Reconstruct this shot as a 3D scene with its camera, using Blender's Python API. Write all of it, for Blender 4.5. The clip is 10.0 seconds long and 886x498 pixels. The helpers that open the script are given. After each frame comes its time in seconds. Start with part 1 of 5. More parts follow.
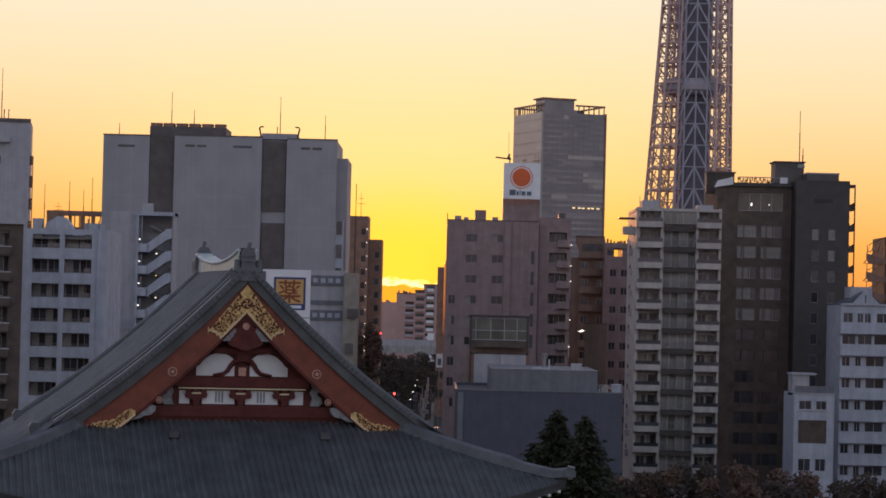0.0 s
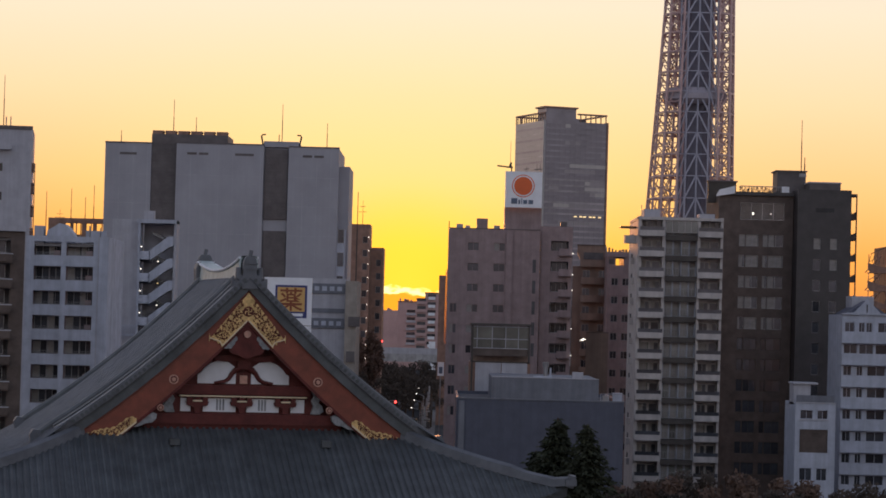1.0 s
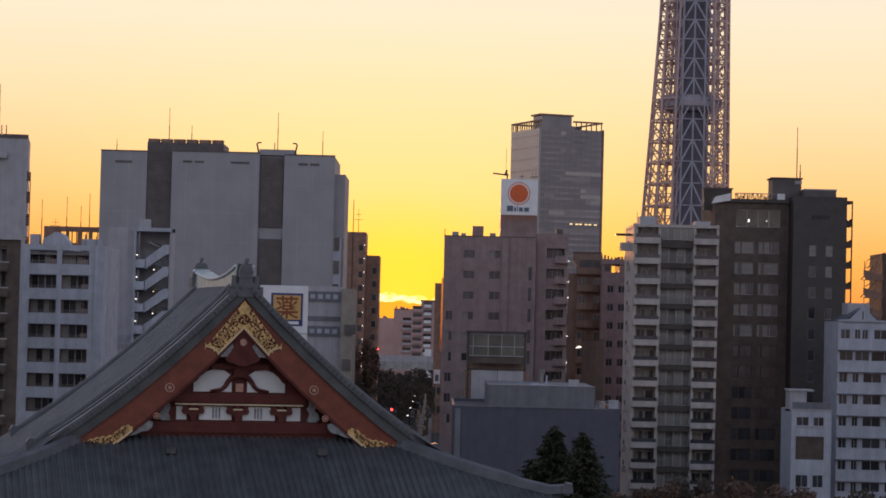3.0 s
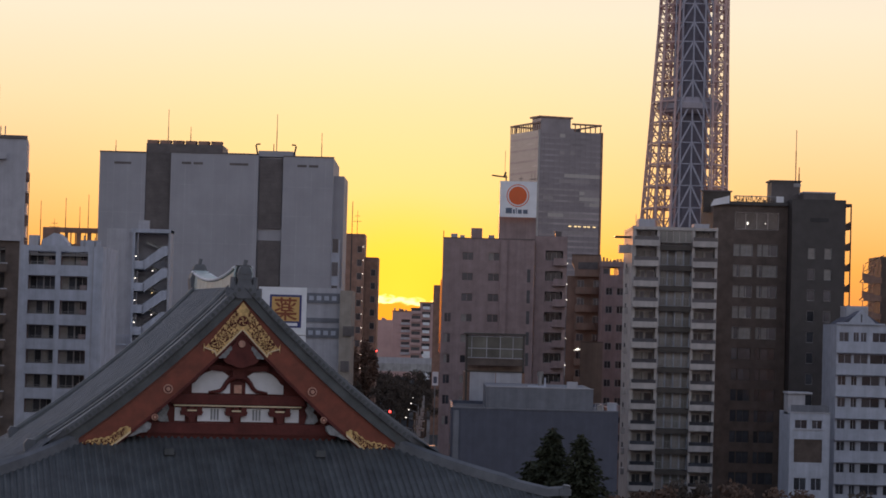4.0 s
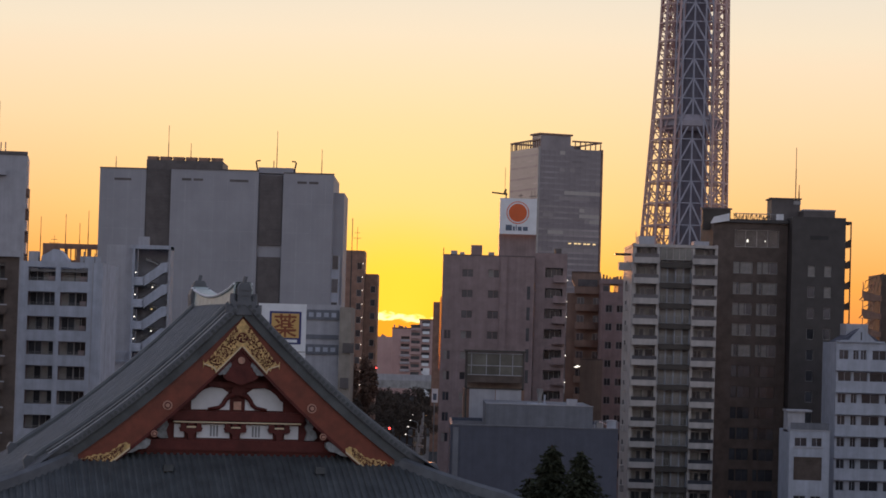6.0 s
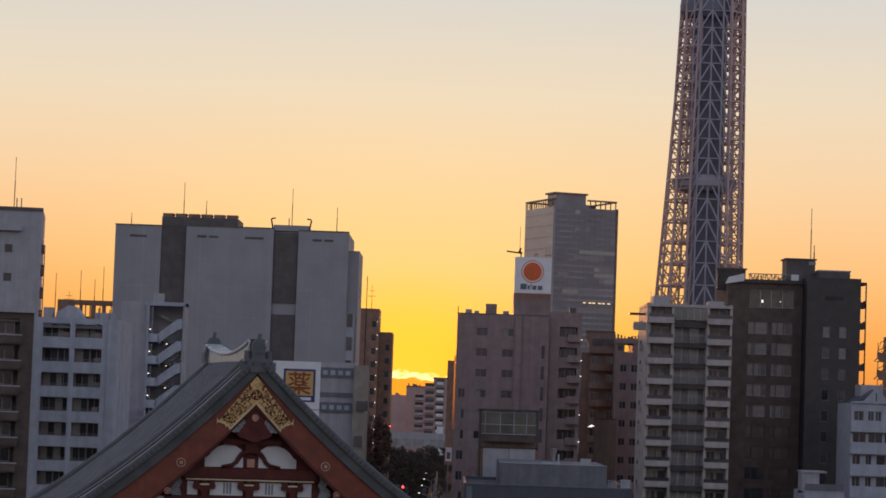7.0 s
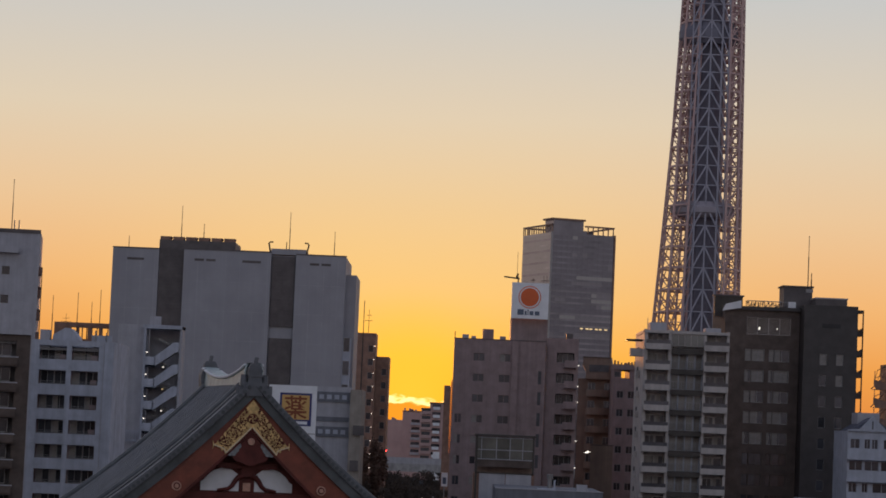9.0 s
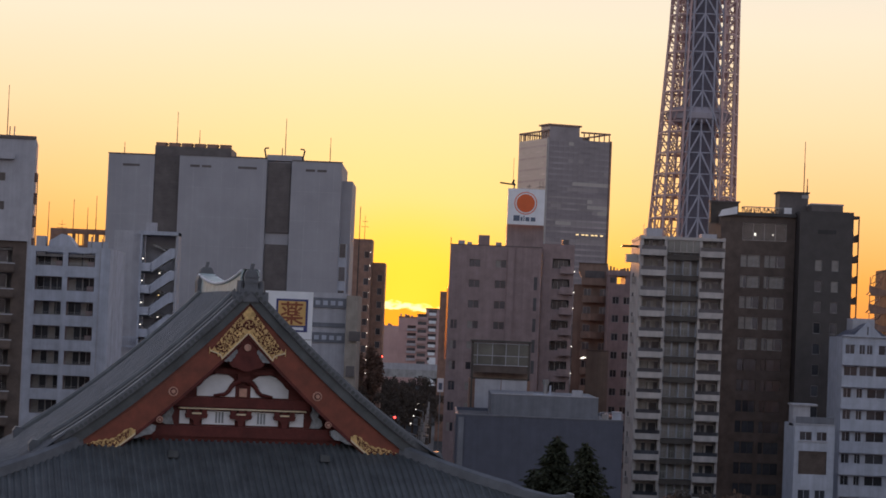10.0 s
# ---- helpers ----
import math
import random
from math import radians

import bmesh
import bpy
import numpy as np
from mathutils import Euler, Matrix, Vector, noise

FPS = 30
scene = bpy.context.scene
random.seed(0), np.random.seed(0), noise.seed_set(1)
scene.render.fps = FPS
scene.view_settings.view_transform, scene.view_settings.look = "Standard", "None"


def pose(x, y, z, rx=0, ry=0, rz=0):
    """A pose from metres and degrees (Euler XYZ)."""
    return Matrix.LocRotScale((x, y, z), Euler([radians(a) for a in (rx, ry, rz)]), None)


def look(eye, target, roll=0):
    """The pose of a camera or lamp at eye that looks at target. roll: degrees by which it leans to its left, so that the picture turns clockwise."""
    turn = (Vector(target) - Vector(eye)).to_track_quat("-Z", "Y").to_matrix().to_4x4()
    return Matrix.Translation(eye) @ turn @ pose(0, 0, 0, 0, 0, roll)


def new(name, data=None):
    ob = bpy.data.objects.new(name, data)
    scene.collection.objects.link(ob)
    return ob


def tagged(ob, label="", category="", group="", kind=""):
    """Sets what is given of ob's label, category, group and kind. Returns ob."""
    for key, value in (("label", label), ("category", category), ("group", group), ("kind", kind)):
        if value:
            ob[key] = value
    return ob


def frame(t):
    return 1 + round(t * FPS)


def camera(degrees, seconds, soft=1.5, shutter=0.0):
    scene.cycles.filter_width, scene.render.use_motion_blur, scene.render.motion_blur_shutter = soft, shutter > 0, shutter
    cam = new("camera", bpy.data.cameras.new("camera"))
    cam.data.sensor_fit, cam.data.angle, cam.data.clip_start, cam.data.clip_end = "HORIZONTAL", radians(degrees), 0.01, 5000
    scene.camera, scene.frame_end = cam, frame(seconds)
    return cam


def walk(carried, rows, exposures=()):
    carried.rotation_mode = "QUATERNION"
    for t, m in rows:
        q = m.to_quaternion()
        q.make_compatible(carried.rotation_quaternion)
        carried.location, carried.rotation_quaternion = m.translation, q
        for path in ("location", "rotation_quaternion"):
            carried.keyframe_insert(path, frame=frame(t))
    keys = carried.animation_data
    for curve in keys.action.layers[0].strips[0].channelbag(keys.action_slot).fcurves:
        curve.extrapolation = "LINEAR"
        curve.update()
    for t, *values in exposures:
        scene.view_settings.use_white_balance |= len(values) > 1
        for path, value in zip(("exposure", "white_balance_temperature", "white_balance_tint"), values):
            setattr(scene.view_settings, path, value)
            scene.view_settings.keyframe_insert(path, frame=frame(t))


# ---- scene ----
from collections import defaultdict

# The camera stands at a hotel window, 26 m above the ground, and only turns.
EYE = (0.0, 0.0, 26.0)
cam = camera(20.0, 10.0, soft=1.7)
# seconds, pitch, roll, yaw
TURNS = [
    (0.0, 1.340, -1.400, 0.000),
    (0.5, 1.433, -1.536, 0.028),
    (0.7, 1.486, -1.541, -0.012),
    (1.0, 1.529, -1.548, 0.032),
    (1.5, 1.622, -1.450, 0.011),
    (2.0, 1.636, -1.388, -0.018),
    (2.5, 1.663, -1.355, 0.002),
    (2.7, 1.686, -1.383, -0.019),
    (3.8, 1.737, -1.539, -0.103),
    (4.0, 1.752, -1.568, -0.093),
    (4.5, 1.755, -1.488, -0.122),
    (5.0, 1.754, -1.417, -0.164),
    (5.2, 1.726, -1.470, -0.183),
    (6.3, 2.520, -1.759, -0.045),
    (6.5, 2.842, -1.812, -0.010),
    (6.8, 3.296, -1.947, 0.088),
    (7.0, 3.461, -2.037, 0.220),
    (7.2, 3.633, -2.158, 0.254),
    (7.5, 3.994, -2.340, 0.293),
    (8.0, 4.188, -2.460, 0.288),
    (8.5, 4.140, -2.384, 0.225),
    (9.0, 4.033, -2.426, 0.135),
    (9.1, 3.778, -2.432, 0.107),
    (9.2, 3.420, -2.437, 0.064),
    (9.3, 3.047, -2.443, 0.048),
    (9.4, 2.712, -2.449, 0.051),
    (9.5, 2.505, -2.455, 0.066),
    (9.6, 2.294, -2.444, 0.029),
    (9.7, 2.172, -2.433, 0.024),
    (9.8, 2.068, -2.422, 0.018),
    (9.9, 1.965, -2.412, 0.026),
    (10.0, 1.895, -2.401, 0.044),
]
walk(cam, [(t, pose(*EYE, 90 + pitch, roll, yaw)) for t, pitch, roll, yaw in TURNS],
     exposures=[(0.0, 2.4), (5.2, 2.42), (6.5, 2.22), (7.0, 2.15), (8.0, 1.95), (9.0, 1.95), (9.5, 2.2), (10.0, 2.42)])

# ---- light: dawn, the sun just under a bank of cloud on the skyline ----
SUN_AZ = radians(-0.9)        # from +y towards +x
SUN_EL = radians(2.0)
world = bpy.data.worlds.new("dawn")
scene.world = world
world.use_nodes = True
wt = world.node_tree
wt.nodes.clear()


def wn(kind, **values):
    n = wt.nodes.new(kind)
    for key, value in values.items():
        n.inputs[key].default_value = value
    return n


sky = wn("ShaderNodeTexSky")
sky.sky_type = "NISHITA"
sky.sun_disc = False
sky.sun_elevation, sky.sun_rotation = SUN_EL, SUN_AZ
sky.altitude, sky.air_density, sky.dust_density, sky.ozone_density = 30, 1.0, 1.7, 1.1
back = wn("ShaderNodeBackground", Strength=0.122)
wout = wn("ShaderNodeOutputWorld")


def wmath(op, a, b=None, clamp=False):
    n = wt.nodes.new("ShaderNodeMath")
    n.operation, n.use_clamp = op, clamp
    for k, v in enumerate((a, b)):
        if v is None:
            continue
        if isinstance(v, (int, float)):
            n.inputs[k].default_value = v
        else:
            wt.links.new(v, n.inputs[k])
    return n.outputs[0]


def wstep(x, a, b):
    n = wt.nodes.new("ShaderNodeMapRange")
    n.interpolation_type = "SMOOTHSTEP"
    n.inputs[1].default_value, n.inputs[2].default_value = a, b
    wt.links.new(x, n.inputs[0])
    return n.outputs[0]


def wramp(x, stops):
    n = wt.nodes.new("ShaderNodeValToRGB")
    el = n.color_ramp.elements
    while len(el) < len(stops):
        el.new(0.5)
    for e, (z, c) in zip(el, stops):
        e.position = z / 0.4
    for e, (z, c) in zip(el, stops):
        e.position, e.color = z / 0.4, (*c, 1)
    wt.links.new(wmath("MULTIPLY", x, 2.5), n.inputs[0])
    return n.outputs[0]


def wmix(fac, a, b):
    n = wt.nodes.new("ShaderNodeMix")
    n.data_type = "RGBA"
    wt.links.new(fac, n.inputs[0])
    for k, v in ((6, a), (7, b)):
        if isinstance(v, tuple):
            n.inputs[k].default_value = (*v, 1)
        else:
            wt.links.new(v, n.inputs[k])
    return n.outputs[2]


# the haze of the dawn round the sun: orange on the skyline, yellow over the sun, paling upwards
wco = wt.nodes.new("ShaderNodeTexCoord")
wsep = wt.nodes.new("ShaderNodeSeparateXYZ")
wt.links.new(wco.outputs["Generated"], wsep.inputs[0])
wx, wy, wz = wsep.outputs
side_glow = wramp(wz, [(0.0, (0.50, 0.15, 0.03)), (0.026, (0.585, 0.235, 0.047)), (0.052, (0.60, 0.315, 0.115)), (0.087, (0.56, 0.38, 0.215)),
                       (0.122, (0.50, 0.415, 0.305)), (0.18, (0.372, 0.382, 0.385)), (0.30, (0.25, 0.28, 0.33))])
sun_glow = wramp(wz, [(0.0, (0.78, 0.20, 0.004)), (0.012, (0.78, 0.285, 0.005)), (0.026, (0.76, 0.37, 0.035)), (0.052, (0.67, 0.40, 0.125)), (0.087, (0.59, 0.405, 0.205)),
                      (0.122, (0.515, 0.42, 0.30)), (0.18, (0.375, 0.385, 0.385)), (0.30, (0.25, 0.28, 0.33))])
aside = wmath("ABSOLUTE", wmath("SUBTRACT", wx, math.sin(SUN_AZ)))
haze = wmix(wstep(aside, 0.01, 0.17), sun_glow, side_glow)
# the burning core of the glow, low over the hidden sun
core_r = wmath("SQRT", wmath("ADD", wmath("POWER", aside, 2.0), wmath("POWER", wmath("SUBTRACT", wz, 0.010), 2.0)))
haze = wmix(wmath("MULTIPLY", wmath("SUBTRACT", 1.0, wstep(core_r, 0.0, 0.05)), 0.9), haze, (0.98, 0.43, 0.03))
# a low bank of cloud in front of the sun, with a burning rim
cloud_map = wt.nodes.new("ShaderNodeMapping")
cloud_map.inputs["Scale"].default_value = (140, 140, 300)
wt.links.new(wco.outputs["Generated"], cloud_map.inputs[0])
puffs = wn("ShaderNodeTexNoise", Scale=1.0, Detail=3.0)
wt.links.new(cloud_map.outputs[0], puffs.inputs["Vector"])
bank = wmath("ADD", wmath("SUBTRACT", wz, wmath("MULTIPLY", puffs.outputs["Fac"], 0.009)), wmath("MULTIPLY", aside, 0.10))
rim = wmath("MULTIPLY", wmath("SUBTRACT", 1.0, wstep(wmath("ABSOLUTE", wmath("SUBTRACT", bank, 0.0052)), 0.0003, 0.0017)), wmath("SUBTRACT", 1.0, wstep(aside, 0.008, 0.018)))
under = wmath("SUBTRACT", 1.0, wstep(bank, 0.0035, 0.0050))
haze = wmix(wmath("MULTIPLY", under, 0.8), haze, (0.66, 0.205, 0.012))
haze = wmix(rim, haze, (1.1, 0.80, 0.30))
scaled = wt.nodes.new("ShaderNodeVectorMath")
scaled.operation = "SCALE"
scaled.inputs["Scale"].default_value = 3.19
wt.links.new(haze, scaled.inputs[0])
toward = wstep(wmath("ADD", wmath("MULTIPLY", wx, math.sin(SUN_AZ)), wmath("MULTIPLY", wy, math.cos(SUN_AZ))), 0.70, 0.94)
rosy = wt.nodes.new("ShaderNodeVectorMath")      # the mauve of the sky opposite the dawn
rosy.operation = "MULTIPLY"
rosy.inputs[1].default_value = (1.09, 0.89, 0.99)
wt.links.new(sky.outputs[0], rosy.inputs[0])
low = wmath("SUBTRACT", 1.0, wstep(wz, 0.02, 0.30))
dusk = wmix(wmath("MULTIPLY", low, 0.85), rosy.outputs[0], (1.08, 0.965, 1.12))
wt.links.new(wmix(toward, dusk, scaled.outputs[0]), back.inputs[0])
wt.links.new(back.outputs[0], wout.inputs[0])

sun = new("sun", bpy.data.lights.new("sun", "SUN"))
sun.data.energy, sun.data.angle, sun.data.color = 0.4, radians(2.0), (1.0, 0.38, 0.12)
sun_to = Vector((math.sin(SUN_AZ) * math.cos(SUN_EL), math.cos(SUN_AZ) * math.cos(SUN_EL), math.sin(SUN_EL)))
sun.matrix_world = look((0, 0, 300), Vector((0, 0, 300)) - sun_to)


# ---- materials ----
def mat(name, color, rough=0.8, metal=0.0, var=0.18, scale=0.6, fine=9.0, bump=0.15, streak=0.0, tint=None, piece=0.0):
    """A surface with stains at one scale, grain at another, and fine relief. Scales are per metre."""
    m = bpy.data.materials.new(name)
    m.use_nodes = True
    nt = m.node_tree
    bs = nt.nodes["Principled BSDF"]
    bs.inputs["Roughness"].default_value, bs.inputs["Metallic"].default_value = rough, metal
    if rough >= 0.55 and not metal:
        bs.inputs["Specular IOR Level"].default_value = 0.25 if rough < 0.9 else 0.0     # matte masonry and paint

    def n(kind, **values):
        q = nt.nodes.new(kind)
        for key, value in values.items():
            q.inputs[key].default_value = value
        return q

    def mix(mode, fac, a, b):
        q = n("ShaderNodeMix")
        q.data_type, q.blend_type = "RGBA", mode
        q.inputs[0].default_value = fac
        nt.links.new(a, q.inputs[6])
        nt.links.new(b, q.inputs[7])
        return q

    co = n("ShaderNodeTexCoord")
    stain = n("ShaderNodeTexNoise", Scale=scale, Detail=6.0, Roughness=0.6)
    grain = n("ShaderNodeTexNoise", Scale=fine, Detail=4.0, Roughness=0.7)
    nt.links.new(co.outputs["Object"], stain.inputs["Vector"])
    nt.links.new(co.outputs["Object"], grain.inputs["Vector"])
    ramp = n("ShaderNodeValToRGB")
    dark = [c * (1 - 1.6 * var) for c in color]
    light = [min(1, c * (1 + var)) for c in color]
    if tint:
        dark = [c * (1 - var) for c in tint]
    ramp.color_ramp.elements[0].position, ramp.color_ramp.elements[1].position = 0.32, 0.68
    ramp.color_ramp.elements[0].color, ramp.color_ramp.elements[1].color = (*dark, 1), (*light, 1)
    nt.links.new(stain.outputs["Fac"], ramp.inputs[0])
    gr = n("ShaderNodeValToRGB")
    gr.color_ramp.elements[0].color, gr.color_ramp.elements[1].color = (1 - 0.8 * var,) * 3 + (1,), (1, 1, 1, 1)
    nt.links.new(grain.outputs["Fac"], gr.inputs[0])
    last = mix("MULTIPLY", 1.0, ramp.outputs[0], gr.outputs[0])
    if streak:
        mp = n("ShaderNodeMapping")
        mp.inputs["Scale"].default_value = (1.4, 1.4, 0.05)
        nt.links.new(co.outputs["Object"], mp.inputs["Vector"])
        st = n("ShaderNodeTexNoise", Scale=1.0, Detail=5.0, Roughness=0.65)
        nt.links.new(mp.outputs[0], st.inputs["Vector"])
        sr = n("ShaderNodeValToRGB")
        sr.color_ramp.elements[0].position, sr.color_ramp.elements[1].position = 0.3, 0.62
        sr.color_ramp.elements[0].color, sr.color_ramp.elements[1].color = (1 - streak,) * 3 + (1,), (1, 1, 1, 1)
        nt.links.new(st.outputs["Fac"], sr.inputs[0])
        last = mix("MULTIPLY", 1.0, last.outputs[2], sr.outputs[0])
    if piece:
        info = n("ShaderNodeObjectInfo")
        pr = n("ShaderNodeValToRGB")
        pr.color_ramp.elements[0].color, pr.color_ramp.elements[1].color = (1 - piece,) * 3 + (1,), (1, 1, 1, 1)
        nt.links.new(info.outputs["Random"], pr.inputs[0])
        last = mix("MULTIPLY", 1.0, last.outputs[2], pr.outputs[0])
    nt.links.new(last.outputs[2], bs.inputs["Base Color"])
    bp = n("ShaderNodeBump", Strength=bump, Distance=0.03)
    nt.links.new(grain.outputs["Fac"], bp.inputs["Height"])
    nt.links.new(bp.outputs[0], bs.inputs["Normal"])
    return m


def clear(name):
    m = bpy.data.materials.new(name)
    m.use_nodes = True
    bs = m.node_tree.nodes["Principled BSDF"]
    bs.inputs["Transmission Weight"].default_value = 1.0
    bs.inputs["Roughness"].default_value = 0.02
    bs.inputs["IOR"].default_value = 1.45
    bs.inputs["Base Color"].default_value = (0.8, 0.82, 0.82, 1)
    return m


def glow(name, color, strength):
    m = bpy.data.materials.new(name)
    m.use_nodes = True
    bs = m.node_tree.nodes["Principled BSDF"]
    bs.inputs["Base Color"].default_value = (*color, 1)
    bs.inputs["Emission Color"].default_value = (*color, 1)
    bs.inputs["Emission Strength"].default_value = strength
    return m


WHITE = mat("white_painted_render", (0.455, 0.485, 0.565), 0.75, var=0.10, streak=0.22)
PALE = mat("pale_grey_panel", (0.43, 0.43, 0.47), 0.7, var=0.08, streak=0.18)
GREY = mat("grey_metal_cladding", (0.35, 0.352, 0.385), 0.6, var=0.07, scale=0.15, streak=0.06)
STRIPE = mat("dark_louvre", (0.14, 0.125, 0.125), 0.6, var=0.15)
ROOFTOP = mat("roof_membrane", (0.22, 0.21, 0.21), 0.9)
BROWN = mat("brown_tile_cladding", (0.32, 0.195, 0.15), 0.55, var=0.2, streak=0.2)
DARKBROWN = mat("dark_brown_tile", (0.125, 0.098, 0.086), 0.8, var=0.2)
CHARCOAL = mat("charcoal_cladding", (0.052, 0.046, 0.047), 0.5, var=0.2)
MAUVE = mat("mauve_grey_tile", (0.325, 0.245, 0.245), 0.6, var=0.12, streak=0.2)
BEIGE = mat("beige_tile", (0.36, 0.32, 0.28), 0.65, var=0.12, streak=0.2)
APT = mat("warm_grey_tile", (0.50, 0.465, 0.45), 0.65, var=0.12, streak=0.2)
BLUE = mat("blue_grey_metal_cladding", (0.075, 0.085, 0.125), 0.5, var=0.1, streak=0.15)
BLUEPALE = mat("pale_blue_grey_panel", (0.18, 0.19, 0.22), 0.6, var=0.1, streak=0.2)
# dark colour standing for the shade inside rooms and openings
SHADE = mat("interior_shade", (0.13, 0.125, 0.13), 0.9)
CURTAIN = mat("curtain_fabric", (0.30, 0.28, 0.265), 0.9, var=0.12, scale=2.0)
GLASS = mat("window_glass", (0.085, 0.09, 0.105), 0.08, var=0.25, scale=0.5, bump=0.02, piece=0.6)
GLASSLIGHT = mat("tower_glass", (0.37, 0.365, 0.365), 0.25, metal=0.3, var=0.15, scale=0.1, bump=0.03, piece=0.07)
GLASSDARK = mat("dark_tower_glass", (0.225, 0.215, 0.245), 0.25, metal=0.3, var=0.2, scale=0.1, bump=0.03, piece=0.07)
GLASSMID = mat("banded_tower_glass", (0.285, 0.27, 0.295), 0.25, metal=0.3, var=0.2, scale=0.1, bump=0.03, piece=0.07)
GREENPANE = mat("green_grey_glass", (0.25, 0.255, 0.24), 0.15, var=0.2, scale=0.5, bump=0.02, piece=0.35)
TAUPE = mat("taupe_render", (0.26, 0.19, 0.155), 0.8, var=0.15, scale=0.3, streak=0.2)
FRAME = mat("aluminium_frame", (0.30, 0.30, 0.31), 0.45, metal=0.6, var=0.08)
# red mirror metal, only for the sunlit edge of the mauve block
EDGEGLINT = mat("sunlit_edge_metal", (0.85, 0.25, 0.13), 0.22, metal=1.0, var=0.1, bump=0.05)
BLACK = mat("black_steel", (0.03, 0.03, 0.033), 0.5, metal=0.3)
# the tower's white steel, darkened to blue-grey for its shaded front
FRAMEWHITE = mat("tower_front_steel_shaded", (0.33, 0.33, 0.395), 0.5, metal=0.1, var=0.05, scale=0.1)
MAINTILE = mat("weathered_metal_tile", (0.155, 0.165, 0.185), 0.6, metal=0.2, var=0.15, scale=0.8)
STEEL = mat("galvanised_steel", (0.26, 0.26, 0.27), 0.5, metal=0.7)
# white steel coloured pink for the dawn glow on the lattice
TOWER = mat("tower_steel_glow_pink", (0.52, 0.355, 0.34), 0.5, metal=0.1, var=0.05, scale=0.1)
TOWERCORE = mat("tower_core_cladding", (0.185, 0.185, 0.23), 0.6, var=0.06, scale=0.1)
# kept darker than MAINTILE for the dim light on the lower roof
TILE = mat("grey_roof_tile", (0.105, 0.115, 0.122), 0.62, metal=0.1, var=0.2, scale=0.8, piece=0.25)
VERGE = mat("pale_grey_roof_tile", (0.14, 0.15, 0.168), 0.62, metal=0.15, var=0.15, scale=0.8)
RIDGE = mat("pale_green_ridge", (0.47, 0.56, 0.55), 0.5, var=0.15, scale=1.0, streak=0.2)
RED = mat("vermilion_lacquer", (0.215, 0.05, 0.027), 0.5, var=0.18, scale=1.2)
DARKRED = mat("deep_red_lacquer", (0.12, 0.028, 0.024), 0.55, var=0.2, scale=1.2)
PLASTER = mat("white_plaster", (0.74, 0.75, 0.78), 0.85, var=0.08)
GOLD = mat("gilt_metal", (0.74, 0.51, 0.22), 0.5, metal=0.45, var=0.25, scale=3.0, bump=0.4)
CREAM = mat("cream_paint", (0.75, 0.62, 0.42), 0.6, var=0.1)
PINK = mat("faded_pink_gilt", (0.55, 0.30, 0.22), 0.5, var=0.2, scale=3.0)
TEAL = mat("grey_green_carving", (0.29, 0.30, 0.31), 0.6, var=0.25, scale=3.0)
SIGNWHITE = mat("white_sign_panel", (0.78, 0.80, 0.84), 0.5, var=0.05)
SIGNORANGE = mat("orange_red_sign_vinyl", (0.72, 0.13, 0.03), 0.5, var=0.05)
SIGNBLUE = mat("dark_blue_sign_vinyl", (0.03, 0.04, 0.17), 0.5, var=0.05)
SIGNYELLOW = mat("yellow_sign_vinyl", (0.64, 0.39, 0.13), 0.5, var=0.05)
SIGNBROWN = mat("red_brown_sign_vinyl", (0.24, 0.06, 0.02), 0.5, var=0.05)
SIGNTEXT = mat("dark_slate_vinyl", (0.10, 0.13, 0.19), 0.5, var=0.05)
BARK = mat("bark", (0.09, 0.065, 0.05), 0.9, var=0.3, scale=4.0)
NEEDLE = mat("conifer_foliage", (0.052, 0.058, 0.034), 0.85, var=0.35, scale=1.5)
LEAF = mat("dry_brown_foliage", (0.15, 0.095, 0.07), 0.85, var=0.35, scale=1.0)
EVERGREEN = mat("evergreen_foliage", (0.085, 0.066, 0.052), 0.8, var=0.35, scale=1.0)
GROUND = mat("city_ground", (0.10, 0.10, 0.10), 0.95, var=0.25, scale=0.05, fine=1.0)
ASPHALT = mat("asphalt", (0.05, 0.05, 0.052), 0.9, var=0.2)
PAVING = mat("pavement_slab", (0.22, 0.21, 0.20), 0.9, var=0.2)
CONCRETE = mat("concrete", (0.40, 0.40, 0.40), 0.85, var=0.15, streak=0.25)
DARKSLAB = mat("dark_bronze_slab_edge", (0.085, 0.075, 0.068), 0.6, var=0.15)
PAVPANE = mat("grey_green_glazing", (0.15, 0.145, 0.125), 0.3, var=0.2, piece=0.45)
# wall colour raised towards pink to carry the dawn haze of distance
HAZY = mat("distant_hazed_wall", (0.50, 0.345, 0.33), 0.8, var=0.1, scale=0.1)
TOWERDECK = mat("tower_deck_cladding", (0.34, 0.31, 0.35), 0.5, var=0.08, scale=0.1)
CLEARGLASS = clear("clear_glass")
LAMP = glow("warm_lamp", (1.0, 0.72, 0.35), 0.2)
WHITELAMP = glow("white_lamp", (1.0, 0.92, 0.8), 0.4)
REDLAMP = glow("red_signal", (1.0, 0.05, 0.04), 1.2)



# ---- building blocks ----
def box(bm, x0, x1, y0, y1, z0, z1):
    v = [bm.verts.new((x, y, z)) for z in (z0, z1) for x, y in ((x0, y0), (x1, y0), (x1, y1), (x0, y1))]
    for a in ((3, 2, 1, 0), (4, 5, 6, 7), (0, 1, 5, 4), (1, 2, 6, 5), (2, 3, 7, 6), (3, 0, 4, 7)):
        bm.faces.new([v[i] for i in a])


